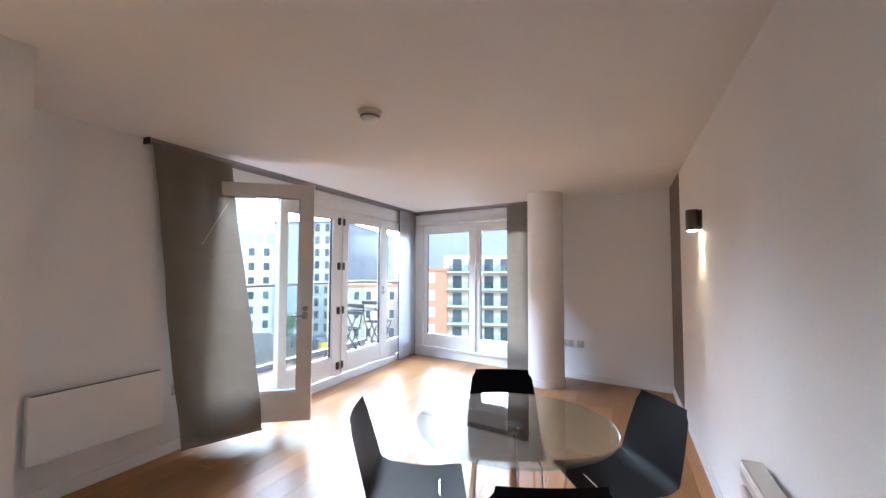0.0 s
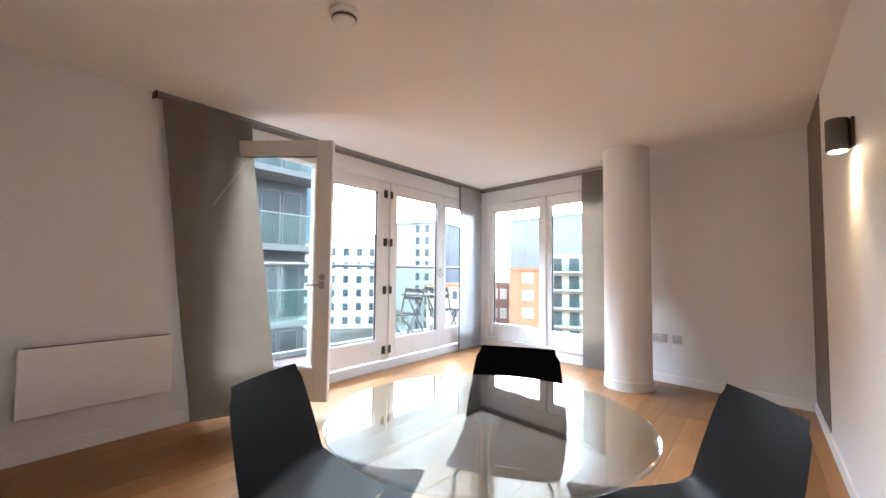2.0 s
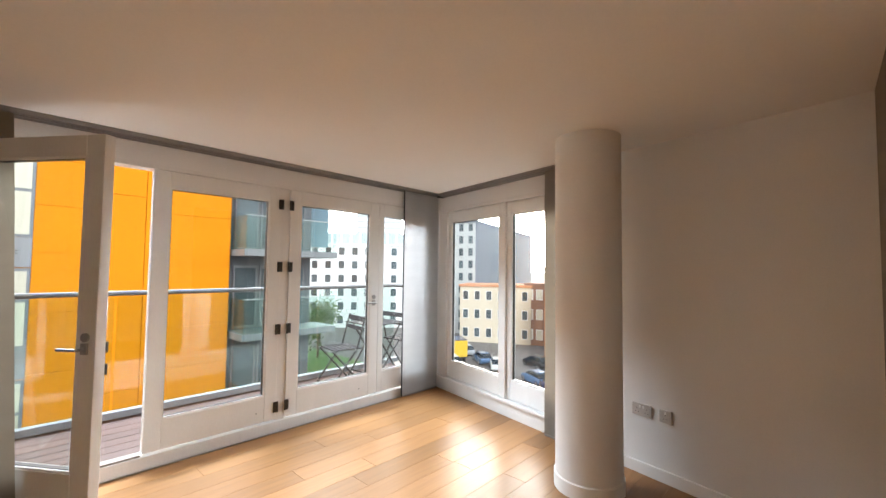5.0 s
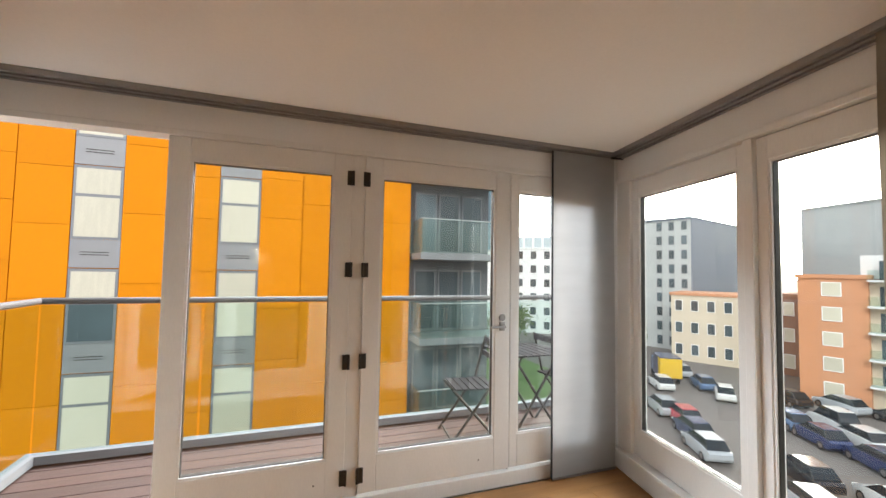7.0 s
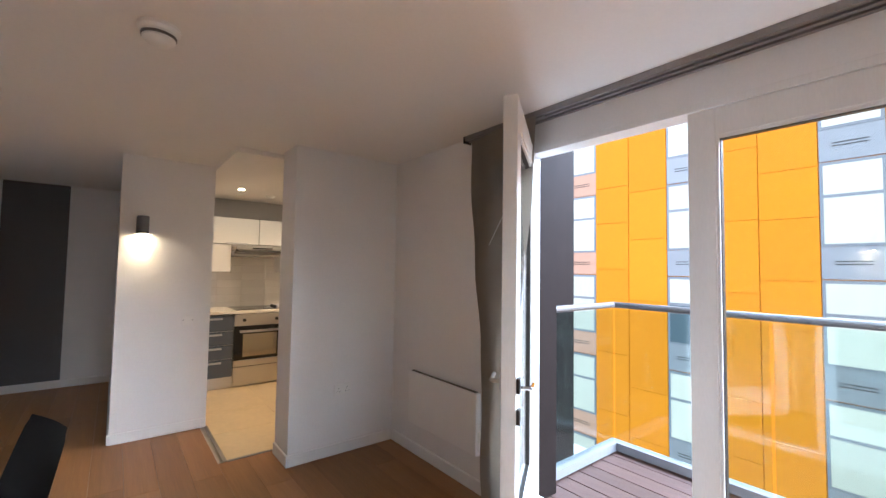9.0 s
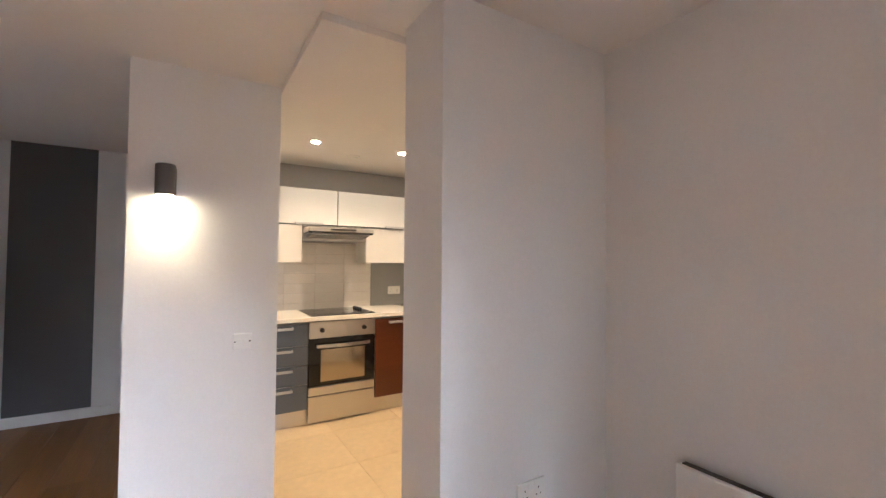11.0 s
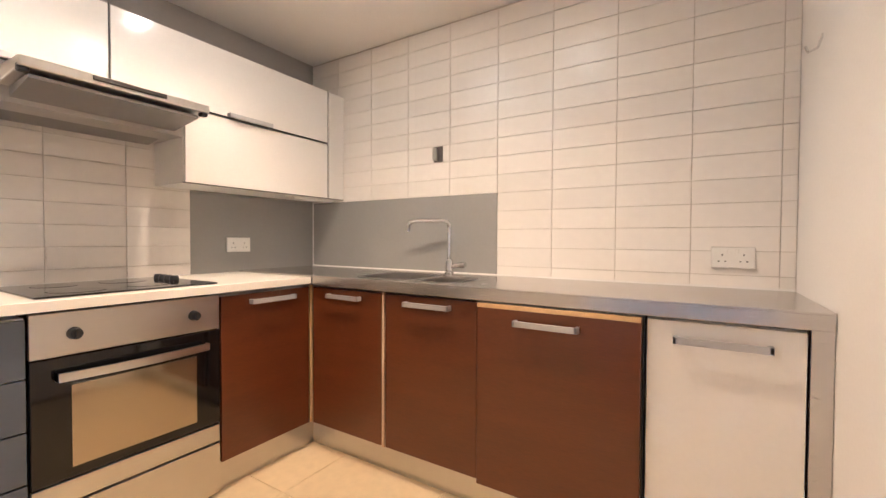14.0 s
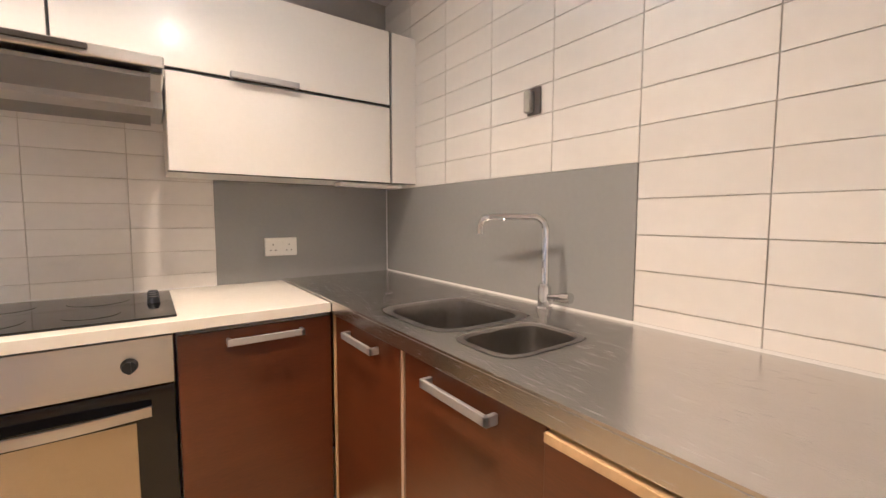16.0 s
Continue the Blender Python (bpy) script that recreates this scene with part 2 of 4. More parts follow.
# ---- the flat: plan ----
H, KH = 2.395, 2.36                    # ceilings of the living room and the kitchen
XW, XR = -2.40, 1.415                 # window wall, right-hand wall
YB = -2.30                            # back wall of the hall
CY, SL = 6.68, -0.213                 # corner of the two glazed walls, slant of the far wall
FA = math.degrees(math.atan(SL))
FL = (XR - XW) / math.cos(math.atan(SL))
FAR = pose(XW, CY, 0, 0, 0, FA)       # u along the far wall, v outwards
KX, KY = -3.23, -1.74                 # kitchen: tiled wall, hob wall
SX, SY0, SY1 = -1.47, 0.955, 1.26     # pier with the socket
LX0, LX1, LY = -1.13, -0.44, 0.04     # wall with the lamp

slab = box(-3.6, -2.6, -0.30, 1.7, 7.2, -0.022)
setting("floor", slab, GROUT, "oak strip floor of the living room and hall", "floor")
setting("kitchen_floor", box(KX, KY, -0.021, LX0, SY0, -0.006), GROUT, "cream tiled kitchen floor", "floor")
roof = box(-3.6, -2.6, H, -2.561, 1.30, H + 0.25)
box(-2.56, -2.6, H, 1.7, 6.0, H + 0.25, bm=roof)
for v in roof.verts:
    if v.co.y > 5.9:
        v.co.y = CY + 0.20 + SL * (v.co.x - XW)
setting("ceiling", roof, CEIL, "white painted ceiling", "ceiling")
setting("ceiling_kitchen", box(KX, KY, KH, LX0, 0.90, H - 0.002), CEIL, "lower white painted kitchen ceiling", "ceiling")
setting("wall_right", box(XR, YB - 0.2, 0, XR + 0.2, 6.6, H), PAINT, "white painted long wall", "wall")
setting("wall_back", box(-0.6, YB - 0.2, 0, XR, YB, H), PAINT, "white painted hall end wall", "wall")
setting("wall_window_left", box(XW - 0.28, SY1, 0, XW + 0.04, 2.70, H), PAINT, "white painted wall beside the balcony doors", "wall")
setting("wall_pier", box(KX - 0.25, SY0, 0, SX, SY1, H), PAINT, "white painted wall stub between living room and kitchen", "wall")
setting("wall_lamp", box(LX0, LY - 0.12, 0, LX1, LY, H), PAINT, "white painted wall with the lamp", "wall")
setting("wall_kitchen_side", box(LX1 - 0.12, KY, 0, LX1, LY - 0.12, H), PAINT, "white painted partition behind the kitchen", "wall")
setting("wall_hall_side", box(LX1 - 0.12, YB, 0, LX1, KY - 0.1, H), PAINT, "white painted hall partition", "wall")
setting("wall_hob", box(KX - 0.25, KY - 0.1, 0, LX1, KY, H), surface("kitchen_grey_paint", (0.40, 0.38, 0.36), 0.7, vary=0.04), "grey painted kitchen wall", "wall")
setting("wall_tiled", box(KX - 0.25, KY, 0, KX - 0.001, SY0, H), GROUT, "grouted kitchen wall under white tiles", "wall")
setting("wall_lintel", box(XW - 0.10, 2.70, 2.19, XW + 0.01, CY, H), PAINT, "white painted lintel over the balcony doors", "wall")
setting("corner_post", box(XW - 0.11, 6.641, 0, XW + 0.012, CY + 0.03, H), FRAME, "white painted corner post between the glazed walls", "post")
far = setting("wall_far", box(2.16, 0, 0, FL + 0.05, 0.25, H), PAINT, "white painted far wall", "wall"); far.matrix_world = FAR
lin = setting("wall_far_lintel", box(0, 0, 2.20, 2.16, 0.20, H), PAINT, "white painted lintel over the corner window", "wall"); lin.matrix_world = FAR
setting("column", turned([(0.230, 0), (0.230, 0.09), (0.220, 0.095), (0.220, H)], 64, (-0.01, 5.68, 0)), PAINT, "round white concrete column with a low skirting", "column", True)
setting("wall_stripe", box(XR - 0.004, 5.0, 0.09, XR, 5.855, H), WARMGREY, "taupe painted stripe", "wall")
setting("wall_stripe_hall", box(0.03, YB, 0.09, 0.60, YB + 0.004, H), GREYPAINT, "dark grey painted stripe", "wall")


def skirting(x0, y0, x1, y1, m=None):
    bm = box(x0, y0, 0, x1, y1, 0.085, 0.004)
    ob = setting("baseboard", bm, TRIM, "white painted skirting board", "skirting")
    if m is not None:
        ob.matrix_world = m


skirting(XR - 0.016, YB, XR, 5.85)
skirting(LX1, YB, XR - 0.016, YB + 0.016)
skirting(XW + 0.04, SY1, SX, SY1 + 0.016)
skirting(XW + 0.04, SY1 + 0.016, XW + 0.056, 2.70)
skirting(SX, SY0, SX + 0.014, SY1 + 0.014)
skirting(LX0, LY, LX1, LY + 0.014)
skirting(LX1, YB + 0.016, LX1 + 0.014, LY)
skirting(2.17, -0.016, FL - 0.02, 0, FAR)
setting("trim", box(LX0 - 0.014, LY, -0.004, LX0 + 0.012, 0.905, 0.006), ALU, "metal threshold strip at the kitchen floor", "threshold")
setting("trim_2", box(SX, 0.89, -0.004, LX0 - 0.014, 0.912, 0.006), ALU, "metal threshold strip at the kitchen floor", "threshold")

# ---- balcony doors ----
def glazed_leaf(name, width, z0, z1, stile, rail_top, rail_low, parent, mat=FRAME, thick=0.06):
    """A glazed leaf that starts at its hinge and runs along +x, its face on y = 0."""
    t = thick
    leaf = part(name, box(0, 0, z0, stile, t, z1, 0.004), mat, parent)
    part("stile", box(width - stile, 0, z0, width, t, z1, 0.004), mat, leaf)
    part("top_rail", box(stile, 0, z1 - rail_top, width - stile, t, z1, 0.004), mat, leaf)
    part("bottom_rail", box(stile, 0, z0, width - stile, t, z0 + rail_low, 0.004), mat, leaf)
    for n_, w_, back, mat_, lab in (("glazing_bead", 0.012, 0.006, mat, ""), ("glazing_seal", 0.016, 0.016, BLACKMETAL, "dark rubber glazing seal")):
        x0, x1, lo, hi = stile, width - stile, z0 + rail_low, z1 - rail_top
        bead = box(x0, back, lo, x0 + w_, t - back, hi)
        box(x1 - w_, back, lo, x1, t - back, hi, bm=bead)
        box(x0 + w_, back, lo, x1 - w_, t - back, lo + w_, bm=bead)
        box(x0 + w_, back, hi - w_, x1 - w_, t - back, hi, bm=bead)
        part(n_, bead, mat_, leaf, lab)
    g = part("pane", box(stile + 0.005, t / 2 - 0.003, z0 + rail_low + 0.005, width - stile - 0.005, t / 2 + 0.003, z1 - rail_top - 0.005), GLASS, leaf, "clear glass")
    g.visible_shadow = False
    return leaf


def lever(parent, x, z, side):
    """Lever handle with a lock rose; side -1 is the near face."""
    bm = turned([(0.024, 0), (0.024, 0.01)], 16)
    bmesh.ops.rotate(bm, verts=bm.verts, cent=(0, 0, 0), matrix=Matrix.Rotation(radians(90), 3, "X"))
    bmesh.ops.translate(bm, verts=bm.verts, vec=(x, 0, z + 0.06))
    box(x - 0.02, -0.012, z - 0.03, x + 0.02, 0, z + 0.03, 0.003, bm)
    rod((x, -0.01, z), (x, -0.05, z), 0.009, bm=bm)
    rod((x, -0.05, z), (x - 0.11 * side, -0.055, z), 0.008, bm=bm)
    part("lever_handle", bm, surface("satin_nickel", (0.35, 0.34, 0.33), 0.3, 1.0), parent, "satin metal lever handle", True)


DOORM = Matrix(((0, -1, 0, XW), (1, 0, 0, 0), (0, 0, 1, 0), (0, 0, 0, 1)))   # x runs along +Y, y points out of the room
ZD0, ZD1 = 0.115, 2.175
base = tagged(part("door_1", box(2.70, -0.01, 0, 6.64, 0.11, 0.10, 0.006), FRAME), "white timber sill under the balcony doors", "door frame", "", "structure")
base.matrix_world = DOORM
for n, (a, b, c, d) in enumerate(((2.70, 2.735, 0.10, 2.19), (4.6085, 4.6895, 0.10, 2.19), (5.719, 5.731, 0.10, 2.19), (6.434, 6.64, 0.10, 2.19))):
    part("jamb", box(a, 0.012, c, b, 0.10, d, 0.003), FRAME, base)
part("frame_head", box(2.70, -0.012, 2.176, 6.64, 0.11, 2.21, 0.003), FRAME, base)
part("track", box(2.735, 0.0, 0.10, 3.62, 0.07, 0.112), ALU, base, "metal threshold track")

open_leaf = thing("open_balcony_door", "white timber glazed balcony door standing open into the room", "door",
                  pose(XW + 0.028, 2.724, 0, 0, 0, 34.7))
leaf = glazed_leaf("leaf", 0.91, ZD0, ZD1, 0.115, 0.115, 0.25, open_leaf)
lever(open_leaf, 0.85, 1.02, 1)
for z in (0.9, 1.02):
    part("keep", box(0.880, 0.06, z - 0.03, 0.912, 0.075, z + 0.03, 0.003), BLACKMETAL, open_leaf)
part("outer_lever", tube([(0.85, 0.06, 1.0), (0.85, 0.11, 1.0), (0.775, 0.115, 1.0)], 0.008, "o"), CHROME, open_leaf, "satin lever handle", True)

for k, (y0, y1, handle) in enumerate(((3.63, 4.608, False), (4.690, 5.716, True))):
    d = thing("balcony_door", "closed white timber glazed balcony door" + (" with lever handle" if handle else " hinged to its neighbour"), "door",
              DOORM @ Matrix.Translation((y0, 0, 0)), "balcony doors")
    glazed_leaf("leaf", y1 - y0, ZD0, ZD1, 0.108, 0.120, 0.220, d)
    if handle:
        lever(d, y1 - y0 - 0.055, 1.09, 1)
    x = (y1 - y0 - 0.012) if k == 0 else 0.012
    for z in (2.03, 1.465, 0.908, 0.225):
        hb = box(x - 0.018, -0.012, z - 0.045, x + 0.018, 0.0, z + 0.045, 0.003)
        rod((x + (0.018 if k == 0 else -0.018), -0.012, z - 0.045), (x + (0.018 if k == 0 else -0.018), -0.012, z + 0.045), 0.008, bm=hb)
        part("hinge", hb, BLACKMETAL, d, "dark metal hinge", True)
    part("drip_screw", box(0.80, -0.003, 0.20, 0.808, 0, 0.208), BLACKMETAL, d)
side = thing("side_window", "fixed white timber side light next to the balcony doors", "window", DOORM @ Matrix.Translation((5.733, 0.01, 0)))
glazed_leaf("casement", 0.70, ZD0, ZD1, 0.062, 0.125, 0.220, side)

# ---- corner window ----
win = tagged(part("window_1", box(0.02, -0.03, 0.0, 2.16, 0.12, 0.16, 0.006), FRAME), "white timber corner window with two tall panes", "window", "", "structure")
win.matrix_world = FAR
part("window_sill", box(0.02, -0.055, 0.135, 2.16, -0.03, 0.165, 0.004), FRAME, win)
part("frame_head", box(0.02, -0.02, 2.165, 2.16, 0.12, 2.20, 0.004), FRAME, win)
for a, b in ((0.02, 0.19), (1.165, 1.222), (2.10, 2.16)):
    part("jamb", box(a, -0.012, 0.16, b, 0.12, 2.165, 0.004), FRAME, win)
for a, b in ((0.19, 1.165), (1.222, 2.10)):
    g = glazed_leaf("casement", b - a, 0.165, 2.16, 0.06, 0.12, 0.185, win)
    g.matrix_local = Matrix.Translation((a, 0.015, 0))

# ---- curtain rails and panel blinds ----
def rail(name, m, length):
    ob = thing(name, "slim brown-grey metal panel blind rail fixed to the ceiling", "curtain rail", m, "blind rails")
    for k, y in enumerate((-0.02, -0.055, -0.09)):
        part("channel", box(0, y - 0.012, H - 0.042 + 0.005 * k, length, y + 0.012, H, 0.002), ALU, ob)
    part("end_cap", box(-0.012, -0.105, H - 0.048, 0, -0.005, H, 0.002), BLACK, ob)
    return ob


rail("blind_rail", DOORM @ Matrix.Translation((2.24, 0, 0)), 4.33)
rail("blind_rail", FAR @ Matrix.Translation((0.11, 0, 0)), 2.05)


def hung_cloth(c00, c10, c01, c11, wave=0.006, nx=24, nz=48):
    """A thin cloth panel between its two top and two bottom corners."""
    a, b, c, d = (Vector(v) for v in (c00, c10, c01, c11))
    bm = bmesh.new()
    nrm = (b - a).cross(c - a).normalized()
    rows = []
    for j in range(nz + 1):
        v = j / nz
        row = []
        for i in range(nx + 1):
            u = i / nx
            p = a.lerp(b, u).lerp(c.lerp(d, u), v)
            p += nrm * (wave * noise.noise(Vector((u * 3, v * 5, 0.3))) + wave * 1.5 * math.sin(v * 7) * (u - 0.5))
            row.append(bm.verts.new(p))
        rows.append(row)
    for j in range(nz):
        for i in range(nx):
            bm.faces.new((rows[j][i], rows[j][i + 1], rows[j + 1][i + 1], rows[j + 1][i]))
    bmesh.ops.solidify(bm, geom=bm.faces[:], thickness=0.004)
    return bm


blind = thing("panel_blind", "taupe fabric panel blind pushed askew over the open balcony door", "blind")
part("cloth", hung_cloth((-2.33, 2.28, 2.355), (-2.25, 2.90, 2.345), (-2.246, 2.515, 0.04), (-1.915, 2.995, 0.085), 0.03), FABRIC, blind, "", True)
part("bottom_bar", rod((-2.246, 2.515, 0.035), (-1.915, 2.995, 0.08), 0.009), ALU, blind)
part("top_strip", box(-2.35, 2.32, 2.352, -2.31, 2.90, 2.365), ALU, blind)
part("pull_cord", rod((-2.20, 2.83, 1.98), (-2.19, 2.60, 1.62), 0.0022, seg=6), TRIM, blind, "thin white pull cord")
blind = thing("panel_blind", "pale grey fabric panel blind hanging straight in the corner", "blind")
part("cloth", hung_cloth((-2.340, 6.04, 2.365), (-2.340, 6.60, 2.365), (-2.340, 6.04, 0.025), (-2.340, 6.60, 0.025), 0.008), FABRIC_PALE, blind, "", True)
part("bottom_bar", box(-2.348, 6.04, 0.012, -2.332, 6.60, 0.026), ALU, blind)
part("side_hem", box(-2.349, 6.033, 0.02, -2.335, 6.040, 2.365), BLACK, blind)
blind = thing("panel_blind", "taupe fabric panel blind hanging straight beside the column", "blind", FAR)
part("cloth", hung_cloth((1.80, -0.07, 2.365), (2.15, -0.07, 2.365), (1.80, -0.07, 0.02), (2.15, -0.07, 0.02), 0.008), FABRIC, blind, "", True)
part("bottom_bar", box(1.80, -0.078, 0.006, 2.15, -0.062, 0.02), ALU, blind)

# ---- living room fixtures ----
SATIN_PLATE = surface("satin_grey_plate", (0.50, 0.47, 0.44), 0.4)


def socket(m, gangs=2, switches=True, satin=False):
    """A flat wall plate, its face towards -y."""
    w = 0.147 if gangs == 2 else 0.086
    finish = "satin grey" if satin else "white plastic"
    ob = thing("wall_socket", finish + (" double wall socket with two rockers" if gangs == 2 else " single wall plate on white paint"), "socket", m, "wall plates")
    part("plate", box(-w / 2, -0.011, -0.043, w / 2, 0, 0.043, 0.004), SATIN_PLATE if satin else PLASTIC, ob)
    if switches:
        for s in ((-0.036, 0.036) if gangs == 2 else (0,)):
            for dx, dz, a, b in ((0, 0.014, 0.004, 0.007), (-0.011, -0.012, 0.006, 0.004), (0.011, -0.012, 0.006, 0.004)):
                part("pin_hole", box(s + dx - a / 2, -0.0125, dz - b / 2 - 0.004, s + dx + a / 2, -0.0108, dz + b / 2 - 0.004), BLACK, ob)
            part("rocker", box(s * 0.35 - 0.006, -0.014, 0.014, s * 0.35 + 0.006, -0.0108, 0.034, 0.001), PLASTIC, ob)
    return ob


LEFTFACE = lambda y, z: pose(XW + 0.04, y, z, 0, 0, 90)
socket(LEFTFACE(2.55, 0.475), 1, satin=True)
socket(pose(-1.89, SY1, 0.50, 0, 0, 180))
socket(FAR @ pose(2.66, 0, 0.455), satin=True)
socket(FAR @ pose(2.83, 0, 0.455), 1, satin=True)
sw = thing("light_switch", "white plastic double light switch plate", "switch", pose(-0.955, LY, 0.975, 0, 0, 180))
part("plate", box(-0.046, -0.011, -0.043, 0.046, 0, 0.043, 0.004), PLASTIC, sw)
for s in (-0.013, 0.013):
    part("rocker", box(s - 0.010, -0.016, -0.014, s + 0.010, -0.0108, 0.014, 0.003), PLASTIC, sw)
for s in (-0.036, 0.036):
    part("screw", rod((s, -0.0125, 0), (s, -0.0105, 0), 0.004, seg=10), BLACKMETAL, sw)

heater = thing("panel_heater", "flat white wall-mounted panel heater", "heater", pose(XW + 0.04, 1.62, 0, 0, 0, 90))
part("panel", box(0, -0.075, 0.265, 0.78, -0.03, 0.665, 0.008), TRIM, heater)
part("bracket", box(0.10, -0.03, 0.30, 0.16, 0, 0.62), TRIM, heater)
part("bracket", box(0.63, -0.03, 0.30, 0.69, 0, 0.62), TRIM, heater)
part("top_grille", box(0.02, -0.065, 0.660, 0.76, -0.04, 0.668), BLACKMETAL, heater, "dark slot grille")
part("control_box", box(0.78, -0.06, 0.30, 0.79, -0.02, 0.42, 0.003), PLASTIC, heater)

conv = thing("wall_convector", "ribbed silver wall-mounted convector heater", "heater", pose(XR, 2.43, 0, 0, 0, -90))
part("body", box(0, -0.085, 0.10, 0.95, -0.025, 0.62, 0.012), ALU, conv)
for k in range(7):
    part("rib", box(0.0, -0.10, 0.13 + 0.075 * k, 0.95, -0.085, 0.175 + 0.075 * k, 0.006), STEEL_X, conv)
part("top_cover", box(-0.005, -0.10, 0.62, 0.955, -0.02, 0.65, 0.01), STEEL_X, conv)
part("bracket", box(0.1, -0.025, 0.15, 0.15, 0, 0.55), ALU, conv)
part("bracket", box(0.8, -0.025, 0.15, 0.85, 0, 0.55), ALU, conv)


def wall_lamp(m):
    ob = thing("wall_lamp", "grey metal downlight wall lamp, switched on", "lamp", m, "wall lamps")
    part("back_plate", box(-0.045, -0.012, -0.07, 0.045, 0, 0.07, 0.003), LAMPGREY, ob)
    shade = turned([(0.041, -0.075), (0.043, -0.07), (0.043, 0.072), (0.039, 0.076)], 32, (0, -0.055, 0))
    part("shade", shade, LAMPGREY, ob, "", True)
    part("bulb", turned([(0.030, -0.079), (0.032, -0.0765)], 24, (0, -0.055, 0)), BULB, ob, "glowing warm bulb")
    return ob


wall_lamp(pose(XR, 3.82, 1.79, 0, 0, -90))
wall_lamp(pose(-0.595, LY, 1.80, 0, 0, 180))
lamp("wall_lamp_light", "SPOT", 1.6, look((XR - 0.055, 3.82, 1.705), (XR - 0.04, 3.82, 0)), (1.0, 0.66, 0.30), cone=radians(95), blend=0.9, radius=0.02)
lamp("wall_lamp_light", "SPOT", 1.1, look((-0.595, LY + 0.062, 1.715), (-0.595, LY + 0.045, 0)), (1.0, 0.66, 0.30), cone=radians(95), blend=0.9, radius=0.02)

det = thing("smoke_detector", "white round smoke detector on the ceiling", "smoke detector", pose(-0.52, 2.45, H))
part("base", turned([(0.062, -0.024), (0.072, -0.014), (0.072, 0)], 40), PLASTIC, det, "", True)
part("cap", turned([(0.020, -0.072), (0.038, -0.067), (0.055, -0.052), (0.060, -0.024)], 40), PLASTIC, det, "", True)
part("sensor_slot", turned([(0.0585, -0.044), (0.0600, -0.040), (0.0605, -0.034)], 40), LAMPGREY, det)

# ---- dining table and chairs ----
table = thing("dining_table", "round clear glass dining table on a chrome column", "table", pose(0.42, 2.24, 0))
top = turned([(0.445, 0.720), (0.45, 0.723), (0.45, 0.729), (0.445, 0.732)], 96)
part("tabletop", top, TABLEGLASS, table, "clear glass disc").visible_shadow = False
part("column", turned([(0.024, 0.03), (0.024, 0.69)], 32), CHROME, table, "", True)
part("top_flange", turned([(0.030, 0.685), (0.040, 0.710), (0.040, 0.720)], 32), CHROME, table, "", True)
part("base", turned([(0.20, 0), (0.20, 0.012), (0.05, 0.03)], 48), CHROME, table, "", True)


def dining_chair(m):
    ob = thing("dining_chair", "black moulded shell dining chair with bent chrome legs", "chair", m, "chairs round the table")
    prof = []
    for k in range(9):
        prof.append((0.24 - 0.036 * k * 1.15, 0.455 - 0.018 * math.sin(math.pi * k / 8)))
    for k in range(1, 9):
        a = radians(90 - 10 * k)
        prof.append((-0.092 - 0.085 * math.cos(a), 0.455 + 0.085 - 0.085 * math.sin(a)))
    y0, z0 = prof[-1]
    for k in range(1, 13):
        prof.append((y0 - 0.0072 * k, z0 + 0.0228 * k))
    bm, rows, nx = bmesh.new(), [], 12
    for j, (y, z) in enumerate(prof):
        v = j / (len(prof) - 1)
        half = 0.215 - 0.025 * abs(2 * v - 0.9) ** 2 - 0.02 * max(0, v - 0.55)
        if v > 0.96 or v < 0.03:
            half -= 0.012
        rows.append([bm.verts.new((half * (2 * i / nx - 1), y + 0.02 * (2 * i / nx - 1) ** 2 * max(0, v - 0.4), z + 0.008 * (2 * i / nx - 1) ** 2 * (v < 0.45))) for i in range(nx + 1)])
    for j in range(len(rows) - 1):
        for i in range(nx):
            bm.faces.new((rows[j][i], rows[j][i + 1], rows[j + 1][i + 1], rows[j + 1][i]))
    bmesh.ops.solidify(bm, geom=bm.faces[:], thickness=0.010)
    part("shell", bm, SHELL, ob, "", True)
    for s in (-1, 1):
        part("leg", tube([(s * 0.20, 0.20, 0.006), (s * 0.17, 0.17, 0.40), (s * 0.15, 0.15, 0.43), (s * 0.05, 0.13, 0.434)], 0.008, "leg"), CHROME, ob, "bent chrome leg", True)
        part("leg", tube([(s * 0.20, -0.22, 0.006), (s * 0.17, -0.14, 0.40), (s * 0.15, -0.10, 0.43), (s * 0.05, -0.04, 0.434)], 0.008, "leg"), CHROME, ob, "bent chrome leg", True)
    part("cross_bar", tube([(-0.05, 0.13, 0.434), (0.05, 0.13, 0.434)], 0.008, "bar"), CHROME, ob, "", True)
    return ob


def facing(cx, cy):
    return math.degrees(math.atan2(2.24 - cy, 0.42 - cx)) - 90


def chair_pose(cx, cy):
    a = radians(facing(cx, cy) + 90)
    return pose(cx + 0.235 * math.cos(a), cy + 0.235 * math.sin(a), 0, 0, 0, facing(cx, cy))


first = dining_chair(chair_pose(-0.217, 1.947))
for cx, cy in ((0.185, 2.89), (1.042, 2.635), (0.685, 1.61)):
    copy_thing(first, chair_pose(cx, cy))

